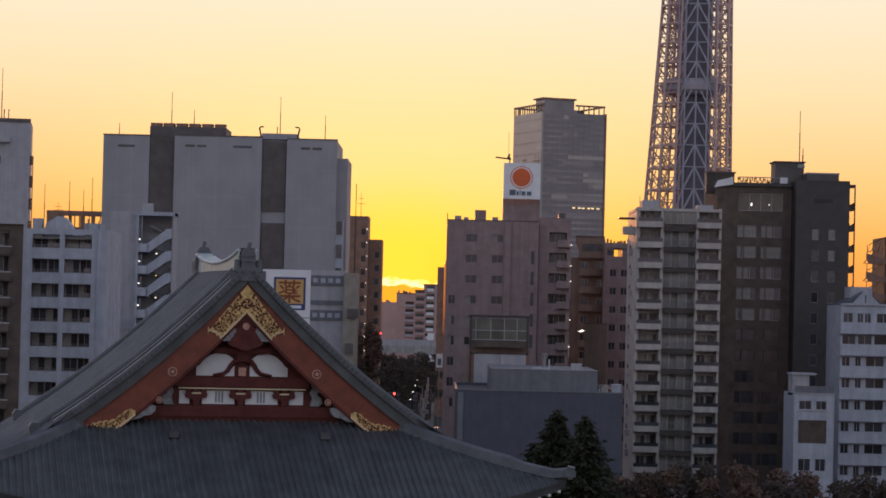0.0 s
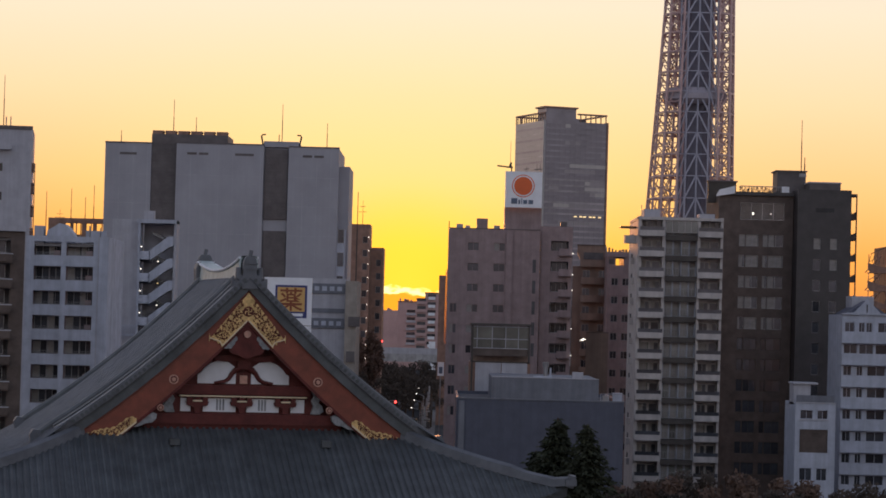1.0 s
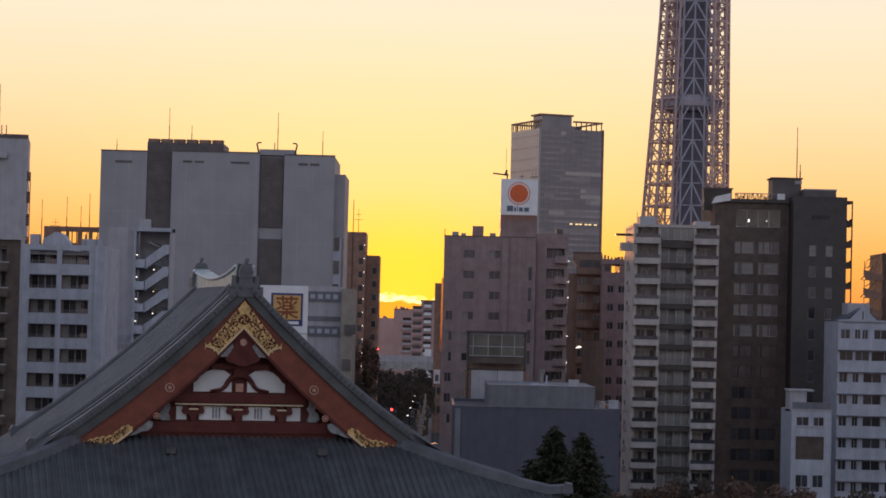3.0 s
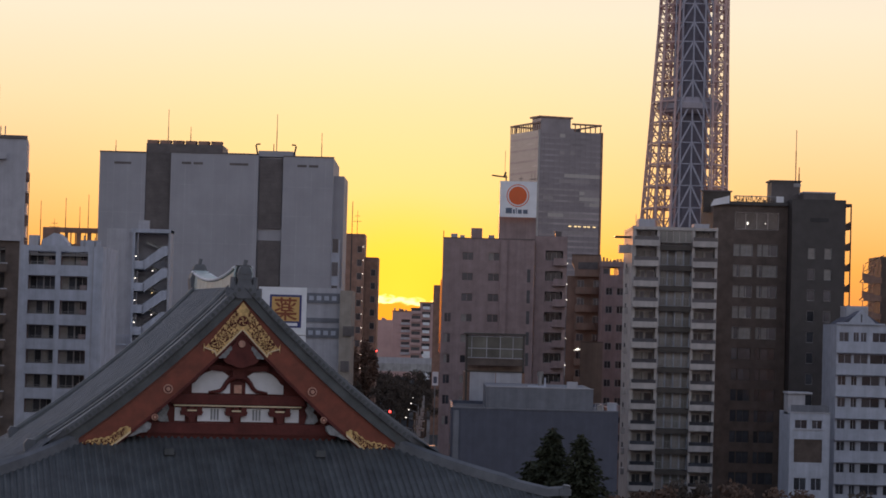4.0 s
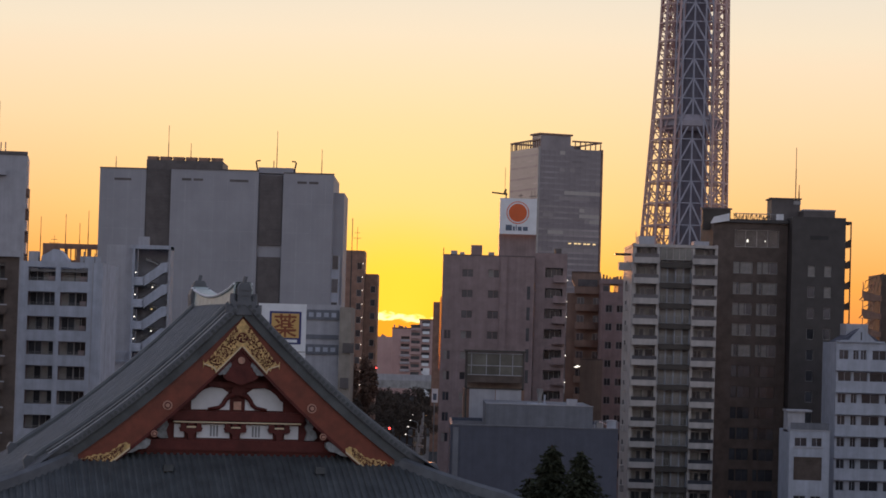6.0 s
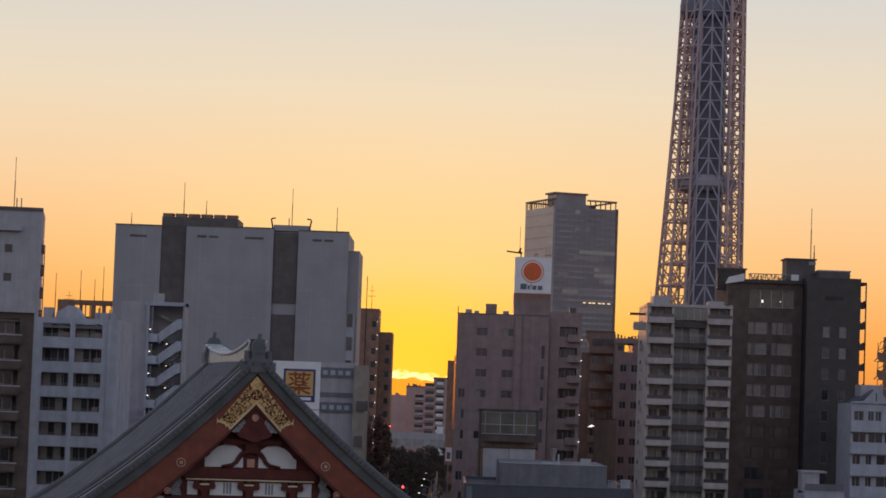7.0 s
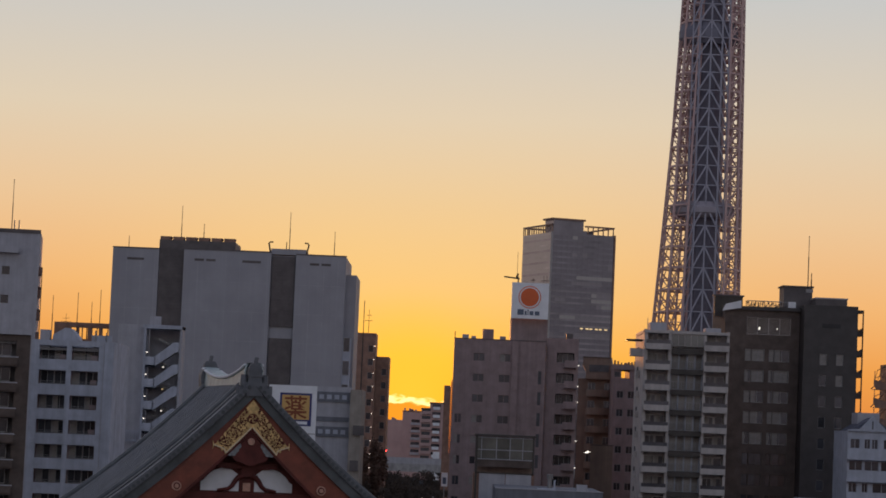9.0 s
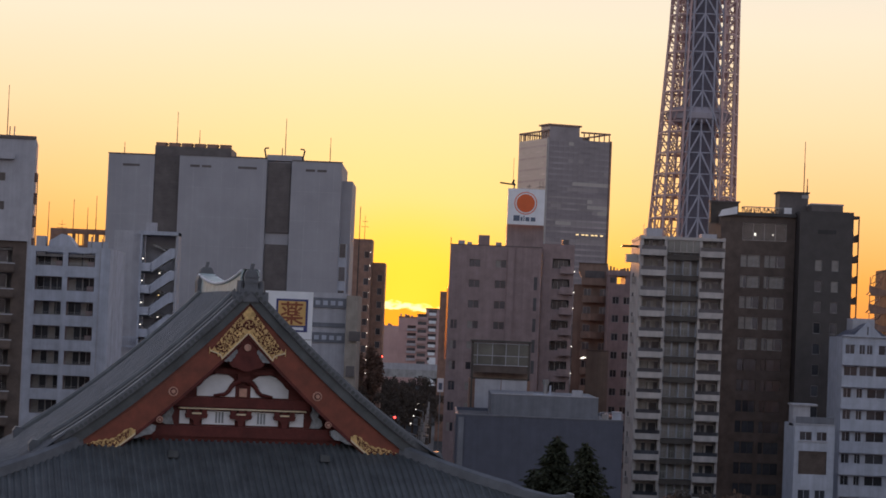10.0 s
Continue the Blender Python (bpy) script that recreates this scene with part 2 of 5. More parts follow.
def beam(bm, a, b, w, sides=4):
    """A bar of width w from a to b."""
    a, b = Vector(a), Vector(b)
    d = (b - a).normalized()
    up = Vector((0, 0, 1)) if abs(d.z) < 0.9 else Vector((0, 1, 0))
    s = d.cross(up).normalized()
    u = s.cross(d)
    rings = []
    for p in (a, b):
        rings.append([bm.verts.new(p + (s * math.cos(k) + u * math.sin(k)) * w * 0.5 * (1.414 if sides == 4 else 1))
                      for k in [2 * math.pi * (i + 0.5) / sides for i in range(sides)]])
    for i in range(sides):
        j = (i + 1) % sides
        bm.faces.new((rings[0][i], rings[0][j], rings[1][j], rings[1][i]))
    bm.faces.new(rings[0][::-1])
    bm.faces.new(rings[1])


def tube(bm, pts, widths, sides=6):
    """One continuous round bar through the points."""
    last = None
    for i, p in enumerate(pts):
        d = (Vector(pts[min(i + 1, len(pts) - 1)]) - Vector(pts[max(i - 1, 0)])).normalized()
        up = Vector((0, 0, 1)) if abs(d.z) < 0.9 else Vector((0, 1, 0))
        s = d.cross(up).normalized()
        u = s.cross(d)
        w = widths if isinstance(widths, (int, float)) else widths[i]
        ring = [bm.verts.new(Vector(p) + (s * math.cos(k) + u * math.sin(k)) * w * 0.5) for k in [2 * math.pi * j / sides for j in range(sides)]]
        if last:
            for j in range(sides):
                k = (j + 1) % sides
                bm.faces.new((last[j], last[k], ring[k], ring[j]))
        else:
            bm.faces.new(ring[::-1])
        last = ring
    bm.faces.new(last)


def prism(bm, pts, y0, y1):
    """A closed outline in x, z drawn out from y0 to y1."""
    f = [bm.verts.new((x, y0, z)) for x, z in pts]
    b = [bm.verts.new((x, y1, z)) for x, z in pts]
    bm.faces.new(f)
    bm.faces.new(b[::-1])
    for i in range(len(pts)):
        j = (i + 1) % len(pts)
        bm.faces.new((f[j], f[i], b[i], b[j]))


def disc(bm, x, z, r, y0, y1, n=24):
    prism(bm, [(x + r * math.cos(2 * math.pi * i / n), z + r * math.sin(2 * math.pi * i / n)) for i in range(n)], y0, y1)


def mesh(name, bm, material):
    bmesh.ops.recalc_face_normals(bm, faces=bm.faces)
    me = bpy.data.meshes.new(name)
    bm.to_mesh(me)
    bm.free()
    me.materials.append(material)
    return me


def part(name, bm, material, parent, label="", at=None):
    ob = new(name, mesh(name, bm, material))
    ob.parent = parent
    if at:
        ob.location = at
    if label:
        tagged(ob, label)
    return ob


def shared(name, me, parent, at, rz=0.0):
    ob = new(name, me)
    ob.parent, ob.location, ob.rotation_euler = parent, at, (0, 0, radians(rz))
    return ob


def boxes(name, rows, material, parent, label="", at=None):
    bm = bmesh.new()
    for r in rows:
        box(bm, *r)
    if len(rows) > 1:
        bmesh.ops.remove_doubles(bm, verts=bm.verts, dist=0.0001)
    return part(name, bm, material, parent, label, at)


def thing(name, x, y, z, label, category, rz=0.0, group="", kind=""):
    ob = new(name)
    ob.location, ob.rotation_euler = (x, y, z), (0, 0, radians(rz))
    return tagged(ob, label, category, group, kind)


def grid_slab(bm, xs, zs, solid, y0, y1):
    """One connected slab over the cells of a grid for which solid(x, z) holds, with its reveals."""
    nx, nz = len(xs) - 1, len(zs) - 1
    full = {(i, j) for i in range(nx) for j in range(nz) if solid((xs[i] + xs[i + 1]) / 2, (zs[j] + zs[j + 1]) / 2)}
    verts = {}

    def v(i, j, y):
        if (i, j, y) not in verts:
            verts[i, j, y] = bm.verts.new((xs[i], y, zs[j]))
        return verts[i, j, y]

    for i, j in full:
        bm.faces.new((v(i, j, y0), v(i + 1, j, y0), v(i + 1, j + 1, y0), v(i, j + 1, y0)))
        bm.faces.new((v(i, j + 1, y1), v(i + 1, j + 1, y1), v(i + 1, j, y1), v(i, j, y1)))
        for di, dj, a, b in ((-1, 0, (0, 0), (0, 1)), (1, 0, (1, 0), (1, 1)), (0, -1, (0, 0), (1, 0)), (0, 1, (0, 1), (1, 1))):
            if (i + di, j + dj) not in full:
                bm.faces.new((v(i + a[0], j + a[1], y0), v(i + b[0], j + b[1], y0), v(i + b[0], j + b[1], y1), v(i + a[0], j + a[1], y1)))


def pierced(bm, w, z0, z1, holes, y0, y1):
    """A wall slab from 0 to w and z0 to z1 with rectangular holes (u0, u1, w0, w1) through it."""
    xs = sorted({0.0, w, *[h[0] for h in holes], *[h[1] for h in holes]})
    zs = sorted({z0, z1, *[h[2] for h in holes], *[h[3] for h in holes]})
    grid_slab(bm, xs, zs, lambda x, z: not any(h[0] < x < h[1] and h[2] < z < h[3] for h in holes), y0, y1)


PANES = {}


def window(parent, u0, u1, z0, z1, y, lights=2, frame_mat=None, pane_mat=None, curtain=0.0):
    """A framed window in a hole: the frame, its panes under it, and a half-drawn curtain behind."""
    frame_mat, pane_mat = frame_mat or FRAME, pane_mat or GLASS
    w, h = round(u1 - u0, 2), round(z1 - z0, 2)
    key = (w, h, lights, frame_mat.name, pane_mat.name)
    if key not in PANES:
        bm = bmesh.new()
        t = 0.06
        xs = [0.0, t]
        for i in range(1, lights):
            xs += [i * w / lights - t / 2, i * w / lights + t / 2]
        xs += [w - t, w]
        bars = [(xs[2 * i], xs[2 * i + 1]) for i in range(lights + 1)]
        grid_slab(bm, xs, [0.0, t, h - t, h], lambda x, z: z < t or z > h - t or any(a < x < b for a, b in bars), -0.03, 0.05)
        fm = mesh("window_frame", bm, frame_mat)
        bm = bmesh.new()
        box(bm, 0.03, w / lights - 0.03, 0.0, 0.02, 0.05, h - 0.05)
        PANES[key] = fm, mesh("pane", bm, pane_mat)
    fm, pm = PANES[key]
    ob = shared("window", fm, parent, (u0, y, z0))
    for i in range(lights):
        shared("pane", pm, ob, (i * w / lights, 0, 0))
    if curtain:
        bm = bmesh.new()
        n = 14
        cols = [[bm.verts.new((0.04 + (curtain * w - 0.08) * i / n, -0.018 - 0.008 * (i % 2), z)) for z in (0.06, h - 0.06)] for i in range(n + 1)]
        for c, d in zip(cols, cols[1:]):
            bm.faces.new((c[0], d[0], d[1], c[1]))
        part("blind", bm, CURTAIN, ob)
    return ob


def building(name, label, x0, x1, dist, depth, top, wall, holes=(), rz=0.0, inside=1.2, parapet=0.9, category="building", roof=None, back=None):
    """A block with a pierced front wall, side and back walls, a darker sheet for the shade of rooms behind the
    openings, a roof and a parapet.
    """
    w = x1 - x0
    b = thing(name, x0, dist, 0, label, category, rz)
    bm = bmesh.new()
    pierced(bm, w, 0, top, list(holes), 0, 0.3)
    part("wall", bm, wall, b)
    boxes("side_wall", [(0, 0.3, 0.3, depth, 0, top)], wall, b)
    boxes("side_wall", [(w - 0.3, w, 0.3, depth, 0, top)], wall, b)
    boxes("back_wall", [(0.3, w - 0.3, depth - 0.3, depth, 0, top)], wall, b)
    boxes("roof", [(0.3, w - 0.3, 0.3, depth - 0.3, top - parapet - 0.3, top - parapet)], roof or ROOFTOP, b)
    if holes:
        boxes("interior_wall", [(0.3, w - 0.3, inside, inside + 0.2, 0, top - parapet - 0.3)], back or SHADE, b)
    return b


def antenna(x, y, z0, z1, w=0.09, arms=()):
    w *= 1.4
    a = thing("antenna", x, y, z0, "thin dark metal aerial mast on a rooftop", "antenna")
    bm = bmesh.new()
    beam(bm, (0, 0, -0.4), (0, 0, (z1 - z0) * 0.6), w, 6)
    beam(bm, (0, 0, (z1 - z0) * 0.6), (0, 0, z1 - z0), w * 0.65, 6)
    part("mast", bm, BLACK, a)
    boxes("base_plate", [(-0.25, 0.25, -0.25, 0.25, -0.5, 0.0)], STEEL, a)
    for h, half in arms:
        bm = bmesh.new()
        beam(bm, (-half, 0, h), (half, 0, h), w * 0.7)
        for k in range(-2, 3):
            beam(bm, (half * k / 2.2, -0.4, h), (half * k / 2.2, 0.4, h), w * 0.4)
        part("crossbar", bm, BLACK, a)
    return a


# ---- ground and street ----
bm = bmesh.new()
box(bm, -4500, 4500, -400, 4700, -0.5, 0.0)
ground = tagged(part("ground", bm, GROUND, None), "dark city ground between the buildings", "ground", kind="structure")
bm = bmesh.new()
box(bm, -14.5, -4.5, 190, 690, 0.0, 0.02)
tagged(part("road", bm, ASPHALT, None), "dark asphalt street running away between buildings", "road", kind="structure")
for x0, x1 in ((-17.5, -14.5), (-4.5, -1.5)):
    bm = bmesh.new()
    box(bm, x0, x1, 190, 690, 0.0, 0.15)
    tagged(part("pavement", bm, PAVING, None), "grey slab pavement with a raised kerb", "pavement", kind="structure")

# ---- the broadcasting tower ----
def lattice_tower():
    t = thing("broadcast_tower", 151.2, 1550, 0, "very tall white steel lattice broadcasting tower", "tower")
    top = 420.0

    def ring(z, scale=1.0):
        # half width falls from 31 m at the foot to 15 m at 420 m
        hw = (34.3 - 0.0585 * z + 0.0000265 * z * z) * scale
        blend = min(1.0, z / 300.0)
        pts = []
        for k in range(12):
            a = 2 * math.pi * (k / 12.0) + radians(-90)
            tri = math.cos(math.pi / 3) / math.cos(((a + radians(90)) % (2 * math.pi / 3)) - math.pi / 3)
            r = hw * ((1 - blend) * (0.35 + 0.75 * tri) + blend)
            pts.append(Vector((r * math.cos(a) + 0.0125 * (z - 98), r * math.sin(a), z)))
        return pts

    levels, z = [0.0], 0.0
    while z < top:
        z += 15.4 - 0.018 * z
        levels.append(z)
    top = levels[-1]
    for k in range(1, 12):
        bm = bmesh.new()
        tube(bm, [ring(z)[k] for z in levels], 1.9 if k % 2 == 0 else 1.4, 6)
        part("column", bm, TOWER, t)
    for zq, z in zip(levels, levels[1:]):
        bm = bmesh.new()
        p, q, h = ring(z), ring(zq), ring((z + zq) / 2)
        for k in range(1, 11):
            beam(bm, p[k], p[(k + 1) % 12], 1.05, 4)
            beam(bm, h[k], h[(k + 1) % 12], 0.5, 4)
            if k % 2 and k < 9:
                beam(bm, q[k], p[(k + 1) % 12], 0.7, 4)
                beam(bm, q[(k + 2) % 12], p[(k + 1) % 12], 0.7, 4)
            beam(bm, (p[k] + p[(k + 1) % 12]) / 2, q[k], 0.6, 4)
            beam(bm, h[k], q[(k + 1) % 12], 0.5, 4)
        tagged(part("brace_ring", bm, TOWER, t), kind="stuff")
    # a second, inner layer of columns
    for k in (1, 2, 4, 5, 7, 8, 10, 11):
        bm = bmesh.new()
        tube(bm, [ring(z, 0.74)[k] for z in levels], 1.2, 6)
        part("inner_column", bm, TOWER, t)
    for zq, z in zip(levels, levels[1:]):
        bm = bmesh.new()
        p, q, o = ring(z, 0.74), ring(zq, 0.74), ring(z)
        for k in range(1, 11):
            beam(bm, p[k], p[k + 1], 0.7)
            beam(bm, q[k], p[k + 1], 0.55)
            beam(bm, p[k], o[k], 0.5)
        tagged(part("inner_brace_ring", bm, TOWER, t), kind="stuff")
    # inner shaft with its own chevron bracing
    bm = bmesh.new()
    n = 16
    for z0, z1 in zip(levels, levels[1:]):
        r0, r1 = 10.9 - 0.002 * z0, 10.9 - 0.002 * z1
        for k in range(n):
            a, b = 2 * math.pi * k / n, 2 * math.pi * (k + 1) / n
            bm.faces.new([bm.verts.new((r * math.cos(c), r * math.sin(c), z)) for r, c, z in ((r0, a, z0), (r0, b, z0), (r1, b, z1), (r1, a, z1))])
    part("core", bm, TOWERCORE, t, "blue-grey clad central shaft")
    bm = bmesh.new()
    for x, w in ((-11.2, 0.9), (-6.9, 1.3), (6.9, 1.3), (11.2, 0.9)):
        beam(bm, (x, -19.5, 0), (x, -17.0, top), w, 6)
    for z, z1 in zip(levels, levels[1:]):
        for s in (-1, 1):
            beam(bm, (s * 6.8, -19.5 + 2.5 * z / top, z), (s * 0.2, -19.5 + 2.5 * z1 / top, z1), 0.95)
            beam(bm, (s * 11.1, -19.5 + 2.5 * z / top, z), (s * 7.0, -19.5 + 2.5 * z1 / top, z1), 0.7)
        beam(bm, (-11.2, -19.4 + 2.5 * z / top, z), (11.2, -19.4 + 2.5 * z / top, z), 0.6)
    beam(bm, (0, -19.6, 0), (0, -17.1, top), 1.2, 6)
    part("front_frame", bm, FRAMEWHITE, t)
    for z, r, h in ((160.5, 20.0, 9.6), (268, 18.5, 14.0), (355, 24.0, 14.0)):
        bm = bmesh.new()
        n = 32
        prof = [(r * 0.5, 0), (r * 0.86, 0), (r, h * 0.28), (r, h * 0.62), (r * 0.9, h), (r * 0.5, h)]
        for k in range(n):
            a, b = 2 * math.pi * k / n, 2 * math.pi * (k + 1) / n
            for (ra, za), (rb, zb) in zip(prof, prof[1:]):
                bm.faces.new([bm.verts.new((q * math.cos(c), q * math.sin(c), z + zz)) for q, c, zz in ((ra, a, za), (ra, b, za), (rb, b, zb), (rb, a, zb))])
        bmesh.ops.remove_doubles(bm, verts=bm.verts, dist=0.01)
        part("platform", bm, TOWERDECK if z < 200 else TOWERCORE, t, "blue-grey ring platform")


lattice_tower()


# ---- far blocks, expressway and the end of the street ----
def far_block(x0, x1, dist, top, wall, label):
    w = x1 - x0
    b = building("apartment_block", label, x0, x1, dist, 14, top, wall)
    rng = random.Random(int(top * 10))
    for k in range(5):
        u = rng.uniform(0.3, w - 2.0)
        boxes("roof_unit", [(u, u + rng.uniform(0.6, 1.8), 0.3, 2.5, top - 0.9, top + rng.uniform(0.3, 1.5))], wall, b)
    return b


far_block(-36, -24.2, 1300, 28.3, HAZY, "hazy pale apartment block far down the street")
pb = far_block(-23.2, -14.0, 1250, 32.9, HAZY, "far-off apartment block with a flat roof, coloured pinkish for haze")
boxes("roof_edge", [(-0.15, 9.35, -0.2, -0.003, 32.4, 33.0)], BROWN, pb)
for i in range(5):
    z = 26.0 - i * 3.7
    boxes("balcony", [(4.3, 8.9, -1.1, -0.95, z, z + 1.2), (4.3, 8.9, -0.95, -0.003, z, z + 0.2)], PALE, pb)
    boxes("window_band", [(4.5, 8.7, -0.05, -0.003, z + 1.3, z + 2.7)], GLASS, pb)


def far_balcony_block():
    """Two stepped wings, seven floors of bright balconies on the taller one."""
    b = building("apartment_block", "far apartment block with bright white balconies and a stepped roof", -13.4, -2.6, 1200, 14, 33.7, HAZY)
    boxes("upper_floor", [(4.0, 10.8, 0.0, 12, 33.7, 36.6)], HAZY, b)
    boxes("roof_edge", [(3.7, 11.0, -0.4, 12.3, 36.6, 37.1)], DARKBROWN, b)
    boxes("roof_edge", [(-0.3, 3.99, -0.4, 12.3, 33.7, 34.1)], DARKBROWN, b)
    # plain bright white box in front of the lowest floors
    boxes("stair_tower", [(6.3, 9.4, -2.0, -0.003, 0, 13.7)], SIGNWHITE, b)
    for i in range(7):
        z = 33.6 - i * 3.78
        boxes("window_band", [(5.2, 9.2, -0.06, -0.003, z + 1.3, z + 2.7)], GLASS, b)
        boxes("balcony", [(5.6, 8.8, -1.5, -1.35, z, z + 1.4), (5.6, 8.8, -1.35, -0.003, z, z + 0.25)], SIGNWHITE, b)
        z -= 2.2
        # dark strip for the shaded gap over the balcony, no glass
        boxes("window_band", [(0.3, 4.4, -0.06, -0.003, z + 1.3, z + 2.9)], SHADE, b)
        boxes("balcony", [(0.1, 4.6, -1.3, -1.15, z, z + 1.4), (0.1, 4.6, -1.15, -0.003, z, z + 0.25)], HAZY, b)
    return b


far_balcony_block()

hw = thing("elevated_expressway", 0, 700, 0, "pale concrete elevated expressway crossing the end of the street", "bridge")
boxes("deck", [(-160, 160, 0, 14, 13.3, 14.6)], CONCRETE, hw)
boxes("parapet", [(-160, 160, -0.3, 0.0, 13.0, 15.2)], CONCRETE, hw)
boxes("noise_barrier", [(-160, 160, -0.15, -0.05, 15.2, 16.9)], PALE, hw)
for x in range(-150, 151, 30):
    bm = bmesh.new()
    box(bm, x - 1.2, x + 1.2, 5, 9, 0, 11.5)
    prism(bm, [(x - 1.2, 11.0), (x + 1.2, 11.0), (x + 4, 13.3), (x - 4, 13.3)], 4, 10)
    part("pier", bm, CONCRETE, hw)


# ---- trees ----
def foliage(bm, centre, rx, rz, count, size, rng, shape="round"):
    for i in range(count):
        while True:
            p = Vector((rng.uniform(-1, 1), rng.uniform(-1, 1), rng.uniform(-1, 1)))
            if p.length <= 1:
                break
        p = p * (0.55 + 0.45 * rng.random())
        c = Vector(centre) + Vector((p.x * rx, p.y * rx, p.z * rz))
        a = Vector((rng.gauss(0, 1), rng.gauss(0, 1), rng.gauss(0, 1))).normalized()
        b = a.orthogonal().normalized()
        s = size * rng.uniform(0.5, 1.3)
        bm.faces.new([bm.verts.new(c + q) for q in (a * s, b * s * 0.5, -a * s, -b * s * 0.5)])


def broadleaf(x, y, h, r, seed, leaf, label, density=1.0):
    rng = random.Random(seed)
    t = thing("tree", x, y, 0, label, "tree", group="street trees")
    bm = bmesh.new()
    beam(bm, (0, 0, 0), (0.1, 0, h * 0.35), 0.5, 8)
    beam(bm, (0.1, 0, h * 0.35), (0.0, 0.2, h * 0.8), 0.28, 7)
    tips = []
    for i in range(9):
        a = rng.uniform(0, 6.28)
        z0 = h * rng.uniform(0.3, 0.65)
        tip = Vector((math.cos(a) * r * 0.75, math.sin(a) * r * 0.75, z0 + h * rng.uniform(0.12, 0.3)))
        beam(bm, (0.05, 0, z0), tip, 0.14, 5)
        tips.append(tip)
    part("trunk", bm, BARK, t)
    bm = bmesh.new()
    for tip in tips + [Vector((0, 0, h * 0.86)), Vector((0.3, 0, h * 0.7))]:
        foliage(bm, tip, r * rng.uniform(0.38, 0.55), h * 0.13, int(240 * density), 0.32, rng)
    part("crown", bm, leaf, t)
    return t


def conifer(x, y, h, r, seed, label, base=0.0, leaf=None):
    rng = random.Random(seed)
    t = thing("conifer_tree", x, y, base, label, "tree", group="conifers")
    bm = bmesh.new()
    beam(bm, (0, 0, 0), (0, 0, h * 0.6), 0.42, 8)
    beam(bm, (0, 0, h * 0.6), (0, 0, h), 0.16, 6)
    part("trunk", bm, BARK, t)
    bm = bmesh.new()
    z = h * 0.12
    while z < h - 0.2:
        k = 1 - z / h
        rad = r * (k ** 0.8) * rng.uniform(0.75, 1.12) + 0.12
        for j in range(18):
            a = rng.uniform(0, 6.28)
            reach = rad * rng.uniform(0.55, 1.15)
            tip = Vector((math.cos(a) * reach, math.sin(a) * reach, z - 0.18 * rad + rng.uniform(-0.4, 0.4)))
            for s in range(max(3, int(rad * 7))):
                f = (s + 0.6) / max(3, int(rad * 7))
                c = Vector((0, 0, z)).lerp(tip, f) + Vector((rng.gauss(0, 0.1), rng.gauss(0, 0.1), rng.gauss(0, 0.08)))
                d = Vector((math.cos(a) + rng.gauss(0, 0.5), math.sin(a) + rng.gauss(0, 0.5), -0.35)).normalized() * 0.36
                e = d.cross(Vector((rng.gauss(0, 1), rng.gauss(0, 1), 1))).normalized() * 0.12
                bm.faces.new([bm.verts.new(c + q) for q in (d, e, -d * 0.6, -e)])
        z += 0.42 * (0.5 + k)
    part("crown", bm, leaf or NEEDLE, t)


# dark trees stand for the deep shade below the deck
for i in range(16):
    broadleaf(-22 + i * 1.5, 560 + (i % 4) * 24, 11.0 + (i * 7 % 5) * 0.6, 3.2, 50 + i, EVERGREEN, "dark tree added to fill the shade below the expressway", 0.5)
# back row added to close the pale gap below the deck
for i in range(10):
    broadleaf(-23 + i * 2.4, 684 + (i % 2) * 6, 13.2 + (i * 7 % 5) * 0.3, 3.0, 150 + i, EVERGREEN, "dark tree added to fill the shade below the expressway", 0.5)
broadleaf(-12.3, 420, 24.3, 2.1, 3, LEAF, "tall brown leafy street tree beside a tower block", 1.6)
broadleaf(-14.3, 400, 17.5, 2.6, 4, EVERGREEN, "dark street tree in front of a tower block")
conifer(11.1, 240, 16.6, 8.0, 6, "dark green pointed conifer in the temple grounds")
conifer(13.7, 236, 16.2, 7.4, 7, "dark green conifer beside a taller one")
conifer(9.2, 244, 13.2, 6.0, 17, "small dark conifer in the temple grounds")
for i in range(7):
    broadleaf(17.5 + i * 4.5, 262 + (i % 3) * 7, 8.6 + (i * 5 % 4) * 0.8, 3.6, 80 + i, LEAF if i % 2 else EVERGREEN, "brown winter tree at the edge of the temple grounds", 0.8)


# ---- buildings on the left ----
def left_tower():
    holes = [(5.2, 6.3, z, z + 1.15) for z in (43.5, 39.7)]
    b = building("office_tower", "pale grey concrete tower block with small windows", -65.0, -55.0, 330, 16, 49.5, PALE, holes, rz=8)
    for h in holes:
        window(b, *h, 0.2, 1)
    boxes("cornice", [(-0.1, 10.1, -0.12, -0.003, 49.1, 49.6)], STRIPE, b)
    # stepped outside stair on its side
    bm = bmesh.new()
    for i in range(9):
        z = 44.9 - i * 3.0
        box(bm, 10.0, 10.35, 2, 6, z - 1.1, z - 0.05)
        box(bm, 10.0, 10.35, 2, 6, z - 2.9, z - 2.7)
    box(bm, 10.3, 10.42, 5.8, 6.0, 16, 45)
    part("side_stair", bm, BROWN, b)
    boxes("ledge", [(4.0, 7.4, -0.9, -0.003, 46.4, 46.75), (4.0, 7.4, -0.9, -0.75, 46.75, 47.3)], PALE, b)
    boxes("ledge", [(4.4, 6.9, -0.5, -0.003, 36.2, 36.6)], PALE, b)
    boxes("pipe", [(6.4, 6.55, 3, 3.15, 48.4, 51.0), (7.0, 7.15, 3, 3.15, 48.4, 51.0)], STEEL, b)
    antenna(-59.2, 333, 48.6, 56.4)


